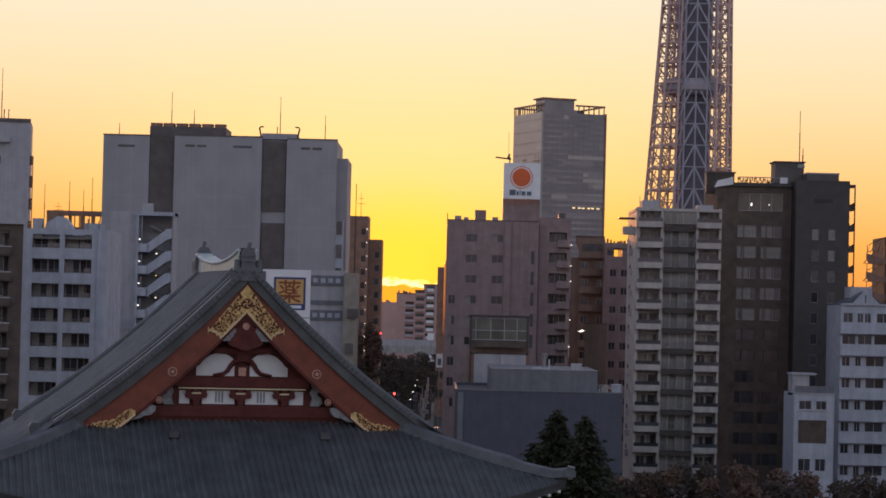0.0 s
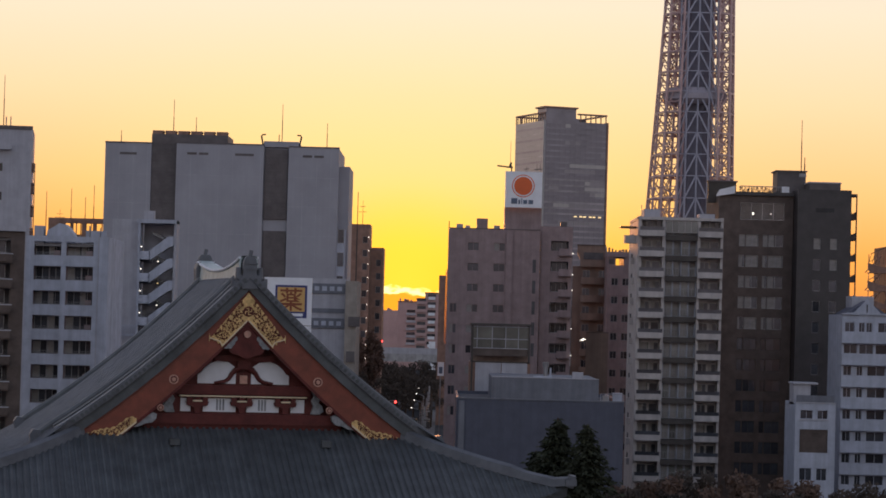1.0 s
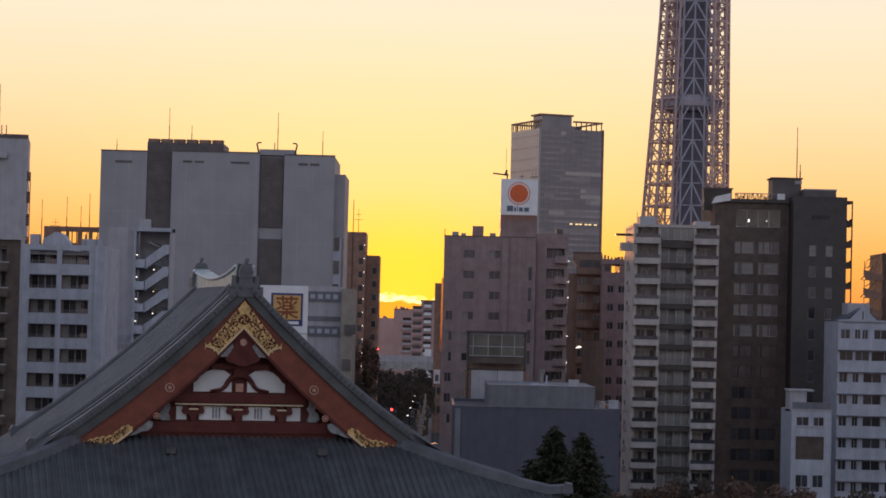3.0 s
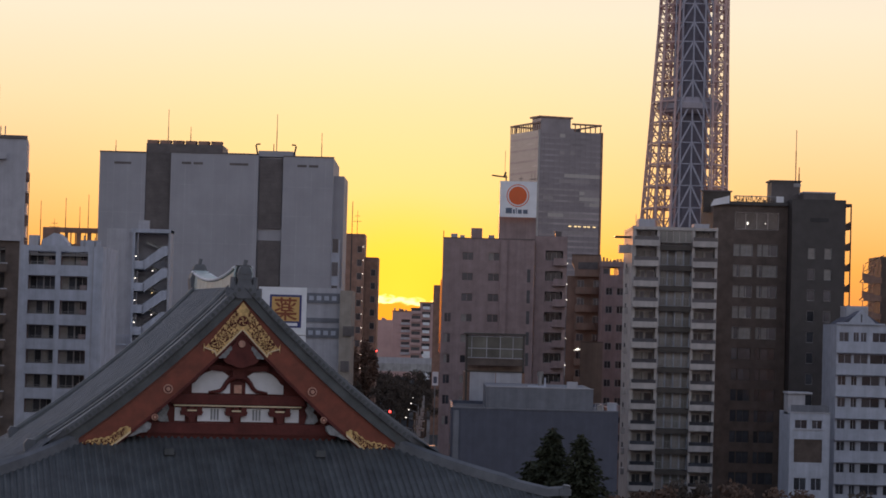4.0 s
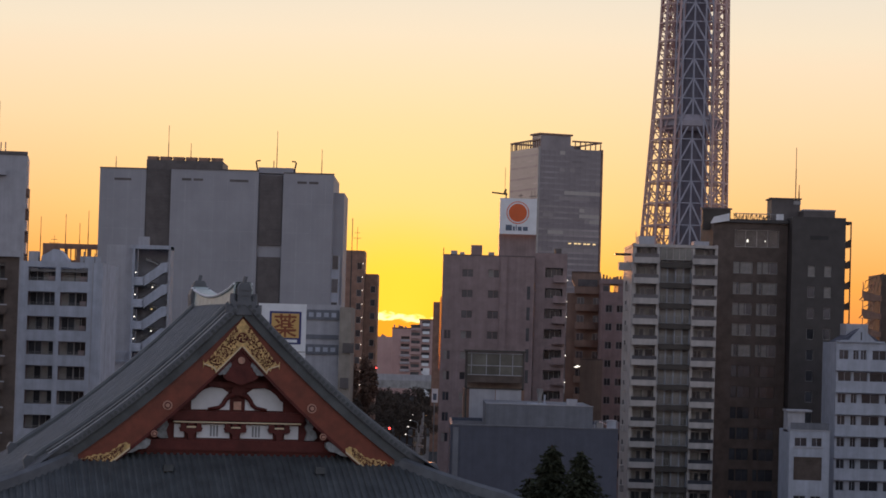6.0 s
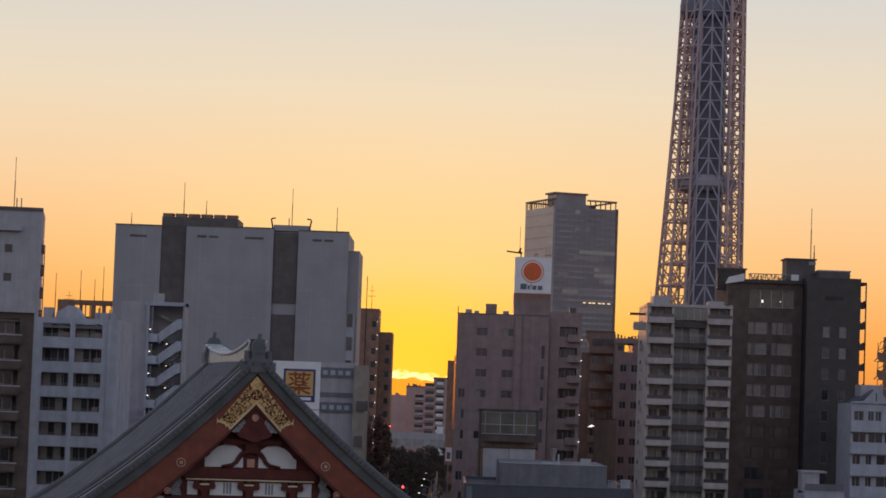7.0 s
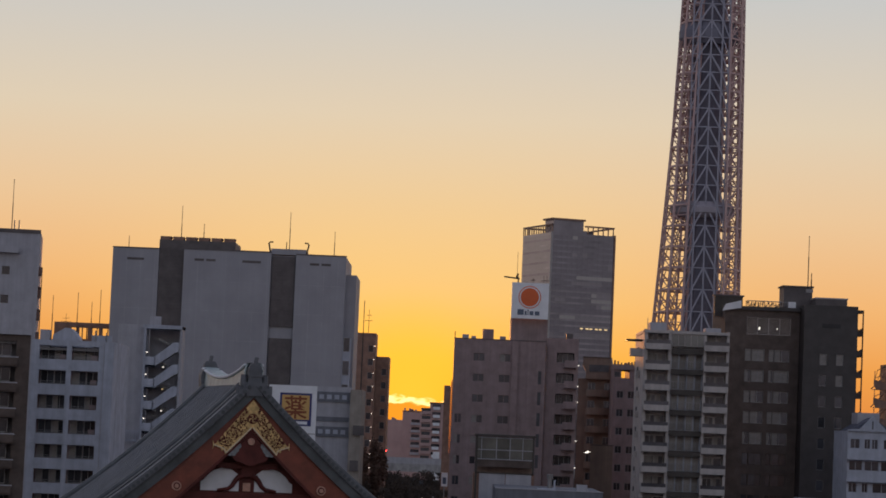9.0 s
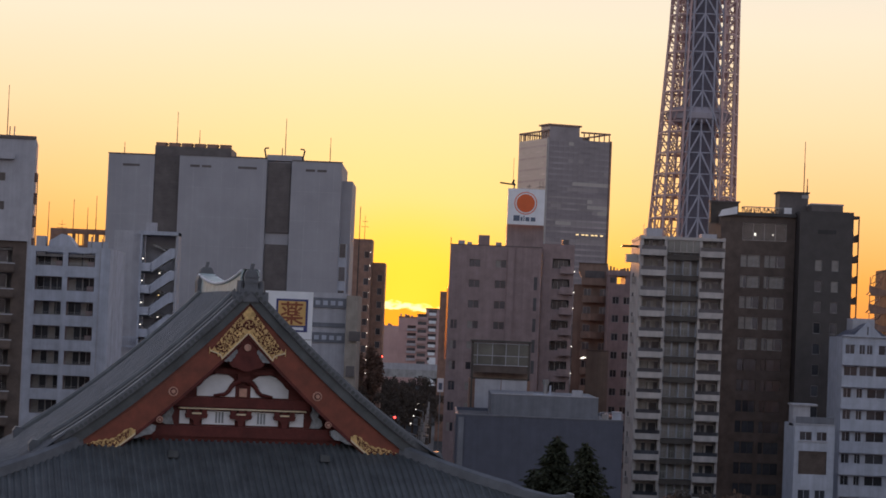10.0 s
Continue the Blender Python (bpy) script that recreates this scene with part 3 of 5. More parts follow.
def brown_flats():
    holes = [(0.4, 5.7, 32.2 - i * 2.75 - 0.65, 32.2 - i * 2.75 + 1.0) for i in range(11)]
    b = building("apartment_block", "brown tiled flats with pale balcony edges", -52.6, -45.4, 270, 12, 34.1, DARKBROWN, holes, rz=9.5, inside=1.5)
    for u0, u1, z0, z1 in holes:
        boxes("balcony", [(0.2, 5.9, -1.0, -0.9, z0 - 0.95, z0 - 0.15), (0.2, 5.9, -0.9, 0, z0 - 1.1, z0 - 0.95)], DARKBROWN, b)
        boxes("balcony_cap", [(0.1, 6.0, -1.05, -0.85, z0 - 0.147, z0 - 0.03)], PALE, b)
        for k in range(2):
            window(b, 0.7 + k * 2.5, 2.7 + k * 2.5, z0 + 0.05, z1 - 0.1, 1.38, 2)
    boxes("roof_edge", [(-0.1, 7.3, -0.4, -0.003, 33.9, 34.5)], PALE, b)


def white_flats():
    holes = []
    for i in range(11):
        z = 33.55 - i * 2.9
        for u in (0.95, 4.75):
            holes.append((u, u + 3.2, z - 1.62, z))
    b = building("apartment_block", "white rendered apartment block with recessed balconies in pairs", -49.5, -39.8, 296, 14, 34.2, WHITE, holes, inside=1.5, back=MAUVE)
    rng = random.Random(4)
    for u0, u1, z0, z1 in holes:
        boxes("balcony_rail", [(u0 + 0.003, u1 - 0.003, 0.06, 0.1, z0 + 0.32, z0 + 0.36), (u0 + 0.003, u1 - 0.003, 0.06, 0.1, z0 + 0.15, z0 + 0.18)], FRAME, b)
        window(b, u0 + 0.05, u0 + 1.65, z0 + 0.02, z1 - 0.05, 1.36, 2, curtain=rng.choice((0, 0, 0.5, 0.9)))
        window(b, u0 + 1.7, u1 - 0.02, z0 + 0.02, z1 - 0.05, 1.36, 2, curtain=rng.choice((0, 0.4, 0.5)))
        if rng.random() < 0.3:
            boxes("air_conditioner", [(u1 - 0.95, u1 - 0.2, 0.7, 1.0, z0, z0 + 0.6)], MAUVE, b)
    # uneven roof parapet
    boxes("roof_box", [(0.8, 1.9, 0.6, 2.4, 33.3, 35.4)], PALE, b)
    bm = bmesh.new()
    prism(bm, [(2.1, 33.4), (2.3, 34.9), (3.0, 35.3), (3.7, 35.75), (4.3, 35.65), (4.8, 35.2), (5.3, 34.5), (5.6, 33.4)], 1.0, 4.0)
    part("roof_hump", bm, WHITE, b)
    boxes("parapet", [(6.9, 9.3, 0.6, 0.9, 33.3, 34.95)], WHITE, b)
    boxes("roof_pipe", [(7.3, 7.45, 0.4, 0.55, 33.4, 35.5), (8.6, 8.7, 0.4, 0.5, 33.4, 35.3)], STEEL, b)
    boxes("drainpipe", [(8.5, 8.6, -0.1, -0.003, 0, 34.1)], PALE, b)


def stair_block():
    b = building("apartment_block", "white block with an open zigzag outside staircase", -44.2, -40.6, 332, 13, 37.7, PALE)
    boxes("landing_wall", [(3.6, 3.9, -1.4, 1.6, 0, 37.2)], WHITE, b)
    boxes("stair_back_wall", [(3.9, 8.4, 2.6, 2.9, 0, 37.5)], PALE, b)
    boxes("stair_side_wall", [(8.3, 8.6, -1.2, 2.6, 0, 37.6)], PALE, b)
    boxes("stair_roof", [(3.4, 8.6, -1.4, 2.6, 37.2, 37.7)], WHITE, b)
    boxes("roof_box", [(4.0, 5.4, 1, 2, 37.7, 38.9)], PALE, b)
    for i in range(12):
        z = 34.4 - i * 2.9
        if z < 2:
            break
        bm = bmesh.new()
        prism(bm, [(5.1, z - 0.85), (7.6, z + 1.1), (8.25, z + 1.1), (8.25, z - 0.15), (7.7, z - 0.3), (5.1, z - 2.2)], -1.3, -1.15)
        part("stair_parapet", bm, WHITE, b)
        for u0, du, z0, dz, y0, y1 in ((5.1, 0.34, z - 2.0, 0.25, -1.1, 0.4), (8.2, -0.34, z + 0.2, 0.16, 0.6, 2.1)):
            up = []
            for k in range(9):
                up += [(u0 + k * du, z0 + 0.18 + k * dz), (u0 + (k + 1) * du, z0 + 0.18 + k * dz)]
            bm = bmesh.new()
            prism(bm, up + [(u0 + 9 * du, z0 + 8 * dz - 0.1), (u0, z0 - 0.1)], y0, y1)
            part("flight", bm, CONCRETE, b)
        boxes("landing", [(3.9, 5.2, -1.3, 2.5, z - 2.2, z - 2.0), (3.9, 5.2, -1.3, -1.15, z - 2.2, z - 0.9)], WHITE, b)
        if i < 7:
            boxes("stair_lamp", [(3.99, 4.16, -1.42, -1.303, z - 0.4, z - 0.28)], WHITELAMP, b, "small lit wall lamp")
            boxes("stair_lamp", [(6.03, 6.2, 0.45, 0.58, z - 2.24, z - 2.12)], LAMP if i % 2 else WHITELAMP, b, "small lit wall lamp")
    for i in range(4):
        z = 22.5 - i * 2.9
        bm = bmesh.new()
        xs = sorted([0.2 + k * 0.26 for k in range(14)] + [0.27 + k * 0.26 for k in range(14)])
        grid_slab(bm, xs, [z - 0.2, z, z + 1.1, z + 1.2], lambda x, h: h < z or h > z + 1.1 or ((x - 0.2) % 0.26) < 0.07, -0.9, -0.84)
        part("balcony", bm, WHITE, b)


def pergola_block():
    b = building("office_block", "low office block with a rooftop frame catching the sunrise", -71.3, -58.0, 440, 12, 38.3, BROWN)
    boxes("roof_beam", [(1.3, 11.3, 1.0, 1.6, 40.6, 41.45)], BROWN, b)
    boxes("roof_wall", [(1.3, 4.3, 1.05, 1.5, 37.2, 40.6)], BROWN, b)
    for u0, u1, y in ((5.3, 5.7, 1.1), (6.15, 6.3, 1.1), (6.68, 6.82, 3.0), (7.2, 8.0, 1.1), (8.5, 8.6, 3.0), (9.2, 9.8, 1.1), (10.4, 10.52, 3.0), (11.05, 11.3, 1.1)):
        boxes("roof_post", [(u0, u1, y, y + 0.4, 37.2, 40.6)], BROWN, b)
    boxes("roof_wall", [(5.7, 11.3, 1.2, 1.5, 37.2, 38.6)], BROWN, b)
    bm = bmesh.new()
    for k in range(7):
        box(bm, 1.6 + k * 1.55, 1.75 + k * 1.55, 1.6, 6.0, 40.9, 41.2)
    box(bm, 1.3, 11.3, 6.0, 6.4, 40.7, 41.2)
    part("roof_frame", bm, BROWN, b)
    for x, z in ((-70.9, 46.2), (-66.5, 46.8), (-64.0, 45.3), (-62.5, 47.5)):
        antenna(x, 444, 38.0, z, 0.11)
    antenna(-68.3, 443, 38.0, 43.0, 0.07, ((3.6, 0.9), (4.2, 0.6)))


def grey_block():
    b = thing("department_store_block", -59.0, 430, 0, "huge plain grey metal-clad block with dark louvred strips", "building")
    W = 40.2
    boxes("wall", [(0, 7.95, 1.0, 24, 0, 54.3)], GREY, b)
    boxes("wall", [(12.35, 27.35, 0.0, 24, 0, 54.4)], GREY, b)
    boxes("wall", [(31.6, 40.2, 0.0, 24, 0, 54.2)], GREY, b)
    boxes("wall", [(7.95, 12.35, 1.6, 24, 0, 54.3), (27.35, 31.6, 0.9, 24, 0, 54.0)], GREY, b)
    # panel joints
    bm = bmesh.new()
    for u0, u1, y in ((0.05, 7.9, 0.996), (12.4, 27.3, -0.004), (31.65, 40.15, -0.004)):
        k = 0
        while u0 + k * 2.4 < u1:
            box(bm, u0 + k * 2.4, u0 + k * 2.4 + 0.05, y, y + 0.003, 2, 53.6)
            k += 1
        for z in range(4, 54, 5):
            box(bm, u0, u1, y + 0.001, y + 0.003, z, z + 0.05)
    part("panel_joint", bm, PALE, b)
    for u0, u1, y, z0, z1 in ((8.0, 12.3, 1.2, 36, 54.3), (27.5, 31.45, 0.5, 41.8, 53.9), (27.5, 31.45, 0.5, 20, 39.8)):
        boxes("louvre_backing", [(u0, u1, y + 0.15, y + 0.3, z0, z1)], STRIPE, b)
        bm = bmesh.new()
        n = int((z1 - z0) / 0.6)
        for k in range(n):
            z = z0 + k * 0.6
            box(bm, u0, u1, y, y + 0.15, z + 0.03, z + 0.6)
        part("louvre", bm, STRIPE, b)
    for u in (14.2, 16.2, 34.0, 36.0, 22.4, 24.0):
        boxes("vent_slot", [(u, u + 1.6, -0.05, 0.05, 52.5, 52.9)], STRIPE, b)
    boxes("vent_slot", [(2.5, 5.4, 0.95, 1.05, 52.3, 52.7)], STRIPE, b)
    boxes("roof_plant_room", [(7.9, 21.0, 1.3, 12, 54.3, 56.0)], STRIPE, b)
    for k in range(6):
        bm = bmesh.new()
        prism(bm, [(8.0 + k * 2.2, 56.0), (9.7 + k * 2.2, 56.0), (9.9 + k * 2.2, 56.6), (8.0 + k * 2.2, 56.6)], 1.4, 4.0)
        part("cooling_unit", bm, BROWN, b)
    boxes("lift_house", [(27.2, 33.2, 0.8, 8, 54.2, 55.2)], GREY, b)
    for s, u in ((-1, 27.1), (1, 33.3)):
        bm = bmesh.new()
        tube(bm, [(u, 1, 54.4), (u + s * 0.35, 1, 56.1), (u + s * 0.2, 1, 56.3), (u - s * 0.4, 1, 56.35)], 0.28, 6)
        part("corner_bracket", bm, BLACK, b)
    bm = bmesh.new()
    beam(bm, (29.8, 1, 55), (29.8, 1, 56.4), 0.14)
    part("roof_post", bm, BLACK, b)
    boxes("annex", [(40.2, 42.0, 3.0, 20, 0, 51.3)], GREY, b)
    boxes("coping", [(-0.06, 8.0, 0.9, 1.3, 54.3, 54.5), (12.3, 27.4, -0.1, 0.3, 54.4, 54.6), (31.6, 40.3, -0.1, 0.3, 54.2, 54.4)], STRIPE, b)
    # glazed corner lower down on the street side
    boxes("bay", [(40.2, 41.6, 0.2, 2.9, 20, 40.3)], WHITE, b)
    for z in range(22, 40, 4):
        window(b, 40.35, 41.45, z, z + 2.4, 0.14, 1)
    for x, y0, z in ((-47.7, 54.5, 62.2), (-43.8, 55.9, 59.2), (-28.9, 55.0, 61.8), (-21.1, 54.2, 58.8), (-56.7, 54.3, 56.6)):
        antenna(x, 434, y0, z, 0.11)


left_tower()
brown_flats()
white_flats()
stair_block()
pergola_block()
grey_block()


def thin_towers():
    for x0, x1, d, top, lab in ((-22.4, -17.05, 560, 46.0, "slim brown tower block beside the street gap"), (-17.0, -14.1, 566, 41.0, "narrow brown tower block lower than its neighbour")):
        w = x1 - x0
        holes = [(w - 1.6, w - 0.5, z, z + 1.5) for z in [top - 4.2 - i * 3.0 for i in range(11)]]
        b = building("tower_block", lab, x0, x1, d, 14, top, BROWN, holes)
        for h in holes:
            window(b, *h, 0.2, 1)
            boxes("balcony_lamp", [(h[1] + 0.14, h[1] + 0.28, -0.2, -0.01, h[2] + 1.24, h[2] + 1.38)], WHITELAMP if x0 < -20 else BROWN, b)
        if x0 > -20:
            boxes("warning_lamp", [(w + 0.003, w + 0.35, -0.1, 0.25, 19.8, 20.15)], REDLAMP, b, "small red signal lamp")
    antenna(-19.0, 566, 45.0, 51.5, 0.1, ((4.0, 0.9), (5.2, 0.6)))


def shop_block():
    b = building("shop_building", "grey office building with lettered fascia bands", -22.0, -13.2, 334, 14, 30.6, PALE)
    for z in (29.2, 24.6):
        boxes("fascia", [(3.9, 8.7, -0.25, -0.003, z - 0.6, z + 0.7)], BLUEPALE, b)
        for k in range(4):
            u = 4.6 + k * 1.0
            boxes("letter_bar", [(u + 0.08, u + 0.7, -0.3, -0.252, z - 0.26, z + 0.32)], WHITE, b, "pale lettering too small to read")
    boxes("band", [(3.9, 8.7, -0.12, -0.003, 26.0, 26.6)], BLUEPALE, b)
    col = building("corner_pier", "pale concrete corner tower of a shop building", -13.15, -11.6, 332, 14, 30.3, BEIGE, category="building")
    boxes("sign_box", [(0.5, 2.0, -0.4, -0.003, 24.3, 25.6)], STRIPE, col)
    boxes("sign_box", [(0.3, 1.4, -0.3, -0.003, 19.6, 21.0)], STRIPE, col)
    antenna(-11.9, 334, 29.6, 42.2, 0.12)

    s = thing("pharmacy_sign", -21.6, 300, 0, "white rooftop pharmacy sign with a yellow square framed in blue", "sign")
    boxes("board", [(0, 5.7, 0, 0.8, 21.5, 30.1)], SIGNWHITE, s)
    boxes("edge_joint", [(0.0, 5.7, -0.02, -0.003, 24.35, 24.45)], FRAME, s)
    boxes("frame_square", [(1.35, 5.15, -0.06, -0.003, 25.3, 29.2)], SIGNBLUE, s)
    boxes("yellow_panel", [(1.6, 4.9, -0.09, -0.063, 26.05, 28.95)], SIGNYELLOW, s)
    boxes("brand_stripe", [(2.2, 4.7, -0.09, -0.063, 25.5, 25.85)], SIGNWHITE, s)
    cu = bpy.data.curves.new("character", "FONT")
    cu.body, cu.size, cu.align_x, cu.extrude = "薬", 2.9, "CENTER", 0.01
    ch = new("character", cu)
    ch.parent, ch.location, ch.rotation_euler = s, (3.25, -0.11, 26.4), (radians(90), 0, 0)
    cu.offset = 0.03
    cu.materials.append(SIGNBROWN)
    bm = bmesh.new()
    for x in (0.6, 2.8, 5.0):
        beam(bm, (x, 0.4, 0), (x, 0.4, 21.6), 0.4)
    part("support_leg", bm, STEEL, s)


thin_towers()
shop_block()


# ---- buildings in the middle ----
def mauve_block():
    holes = []
    for i in range(9):
        z = 36.2 - i * 3.15
        holes += [(3.0, 4.7, z, z + 1.2), (7.0, 8.7, z, z + 1.2)]
        if i > 2:
            holes.append((0.45, 1.5, z - 0.1, z + 1.3))
    b = building("office_block", "mauve-grey tiled mid-rise block with a rooftop sign tower", 0.3, 14.4, 385, 16, 39.5, MAUVE, holes)
    rng = random.Random(9)
    for h in holes:
        window(b, *h, 0.2, 2, curtain=rng.choice((0, 0, 0.5)), frame_mat=MAUVE)
    # added wedge, angled to mirror the dawn as a lit edge line
    bm = bmesh.new()
    plan = [(-0.003, 0.3), (-0.27, 14.0), (-0.003, 14.0)]
    lo, hi = [[bm.verts.new((x, y, z)) for x, y in plan] for z in (21.8, 33.2)]
    bm.faces.new(lo)
    bm.faces.new(hi)
    for k in range(3):
        bm.faces.new((lo[k], lo[(k + 1) % 3], hi[(k + 1) % 3], hi[k]))
    part("side_cladding", bm, EDGEGLINT, b, "added thin metal wedge that mirrors the dawn as a sunlit edge")
    boxes("roof_box", [(4.3, 6.0, 2, 4, 39.5, 41.2)], MAUVE, b)
    boxes("sign_tower", [(8.55, 14.2, 1.2, 7, 39.0, 43.0)], MAUVE, b)
    boxes("pilaster", [(8.9, 9.9, -0.35, -0.003, 0, 39.3)], MAUVE, b)
    for z in (33.0, 29.8, 26.6, 23.4, 20.2):
        boxes("slit_window", [(13.0, 13.5, -0.05, -0.003, z, z + 2.0)], SHADE, b)
    boxes("mast_post", [(0.0, 0.12, 0.1, 0.22, 39.4, 40.6)], BLACK, b)
    for u, w, h in ((1.2, 1.0, 0.7), (2.6, 0.7, 0.5), (7.0, 0.9, 0.6)):
        boxes("roof_unit", [(u, u + w, 3.0, 4.2, 38.6, 39.6 + h)], PALE, b)
    boxes("coping", [(-0.05, 14.1, -0.08, 0.3, 39.5, 39.62)], STRIPE, b)
    holes = []
    for i in range(9):
        z = 37.4 - i * 3.15
        holes.append((1.6, 4.3, z - 0.9, z + 0.6))
    c = building("office_block", "mauve-grey wing with dark balcony openings", 14.5, 19.4, 386, 14, 40.2, MAUVE, holes, inside=1.6)
    for u0, u1, z0, z1 in holes:
        window(c, u0 + 0.2, u1 - 0.2, z0, z1 - 0.1, 1.45, 3)
        boxes("balcony", [(u0 + 1.2, u1 + 0.5, -1.0, -0.88, z0 - 0.75, z0 + 0.35), (u0 + 1.2, u1 + 0.5, -0.88, -0.003, z0 - 0.75, z0 - 0.55)], MAUVE, c)
    for z in (36.1, 32.9, 30.5, 24.6, 20.5):
        boxes("wall_lamp", [(4.88, 5.0, -1.3, -1.003, z - 0.06, z + 0.06), (4.9, 4.96, -1.003, -0.003, z - 0.02, z + 0.02)], WHITELAMP, c, "small lit wall lamp")
    boxes("roof_box", [(3.0, 4.0, 0.5, 2.0, 39.6, 41.0)], STRIPE, c)
    s = thing("rooftop_sign", 8.8, 384.6, 42.95, "white square rooftop sign with an orange disc", "sign")
    boxes("board", [(0, 5.65, 0, 1.2, 0, 5.5)], SIGNWHITE, s)
    bm = bmesh.new()
    disc(bm, 2.75, 3.3, 1.74, -0.03, -0.003, 40)
    part("ring", bm, SIGNORANGE, s, "thin orange ring")
    bm = bmesh.new()
    disc(bm, 2.75, 3.3, 1.60, -0.06, -0.033, 40)
    part("gap", bm, SIGNWHITE, s, "white gap inside the ring")
    bm = bmesh.new()
    disc(bm, 2.75, 3.3, 1.40, -0.09, -0.063, 40)
    part("disc", bm, SIGNORANGE, s, "orange-red disc")
    bm = bmesh.new()
    for x, w, h in ((0.95, 0.95, 0.85), (2.05, 0.3, 0.62), (2.5, 0.14, 0.85), (2.8, 0.6, 0.62), (3.6, 0.72, 0.62)):
        box(bm, x, x + w, -0.05, -0.003, 0.55, 0.55 + h)
    part("brand_bar", bm, SIGNTEXT, s)
    bm = bmesh.new()
    beam(bm, (0.9, 0.6, 5.5), (0.9, 0.6, 6.4), 0.2)
    beam(bm, (-1.3, 0.6, 6.35), (1.1, 0.6, 6.1), 0.22)
    beam(bm, (0.6, 0.6, 6.2), (0.85, 0.6, 6.9), 0.3)
    beam(bm, (0.7, 0.6, 6.0), (0.7, 0.6, 10.2), 0.07, 6)
    part("roof_crane", bm, BLACK, s)
    for x in (3.2, 4.8, 5.3):
        bm = bmesh.new()
        beam(bm, (x, 0.6, 5.5), (x, 0.6, 6.3 + (x > 4) * 0.5), 0.07, 6)
        beam(bm, (x - 0.4, 0.6, 5.9), (x + 0.4, 0.6, 6.0), 0.08)
        part("aerial", bm, BLACK, s)


def glass_tower():
    t = thing("glass_office_tower", 34.1, 900, 0, "tall glass office tower with horizontal bands", "building", rz=0)
    yaw = radians(21)
    a, c = 24.6, 27.0
    H = 97.2
    # right face runs along x, left face runs back
    t.rotation_euler = (0, 0, yaw)
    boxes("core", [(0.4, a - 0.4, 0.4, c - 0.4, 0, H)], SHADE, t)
    rng = random.Random(3)

    def panel(w, h, material):
        bm = bmesh.new()
        box(bm, 0, w, 0, 0.3, 0, h)
        return mesh("panel", bm, material)

    tones = [panel(1.99, 1.3, m) for m in (GLASSDARK, GLASSMID, GLASSLIGHT)]
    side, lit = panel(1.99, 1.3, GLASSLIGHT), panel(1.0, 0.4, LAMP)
    levels = int((H - 30) / 2.05)
    for i in range(levels):
        z = H - 2.2 - i * 2.05
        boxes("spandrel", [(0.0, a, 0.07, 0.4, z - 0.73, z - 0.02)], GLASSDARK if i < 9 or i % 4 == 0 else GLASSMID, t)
        # left face coloured lighter, standing for the sky it reflects
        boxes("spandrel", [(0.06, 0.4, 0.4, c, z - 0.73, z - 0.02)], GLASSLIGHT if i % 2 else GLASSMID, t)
        tone = 0
        for k in range(12):
            if rng.random() < 0.12:
                tone = rng.choice((0, 1, 1, 2))
            shared("panel", tones[0 if i < 7 and rng.random() < 0.93 else tone], t, (0.1 + k * 2.04, 0.05, z))
        # lighter panels on the left face, for the same reflected sky
        for k in range(13):
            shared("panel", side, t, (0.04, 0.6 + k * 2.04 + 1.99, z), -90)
    for k in range(6):
        shared("lamp_panel", lit, t, (12.4 + k * 1.85 + (k % 2) * 0.35, -0.28, 62.9))
    boxes("spandrel", [(0.0, a, 0.02, 0.4, H - 0.9, H)], GLASSDARK, t)
    boxes("spandrel", [(0.02, 0.4, 0.4, c, H - 0.9, H)], GLASSLIGHT, t)
    boxes("fin", [(a - 0.1, a + 0.5, -0.3, c, 0, H + 0.3)], BROWN, t)
    boxes("corner_post", [(-0.3, 0.3, -0.3, 0.3, 0, H + 0.3)], FRAME, t)
    boxes("crown_wall", [(0.6, 12.3, 0.05, 8.0, H, H + 4.6)], GLASSDARK, t)
    boxes("crown_step", [(12.3, 13.6, 0.05, 6.0, H, H + 1.2)], GLASSDARK, t)
    boxes("crown_cap", [(-0.2, 12.9, -0.5, 8.5, H + 4.6, H + 5.2)], BROWN, t)
    rail = [(12.9, a, -0.1, 0.3), (-0.1, 0.3, 0.3, c), (0, a, c - 0.3, c), (a - 0.3, a, 0.3, c - 0.3)]
    for x0, x1, y0, y1 in rail:
        boxes("crown_rail", [(x0, x1, y0, y1, H + 2.5, H + 3.1)], BROWN, t)
    for k in range(13):
        if k > 6:
            boxes("rail_post", [(k * 2.0, k * 2.0 + 0.35, 0, 0.3, H, H + 2.5)], BROWN, t)
        boxes("rail_post", [(0, 0.3, k * 2.1, k * 2.1 + 0.35, H, H + 2.5)], BROWN, t)
        boxes("rail_post", [(k * 2.0, k * 2.0 + 0.3, c - 0.3, c, H, H + 2.5)], BROWN, t)
    boxes("roof_plant", [(15.0, 19.0, 6, 12, H, H + 1.6)], STRIPE, t)


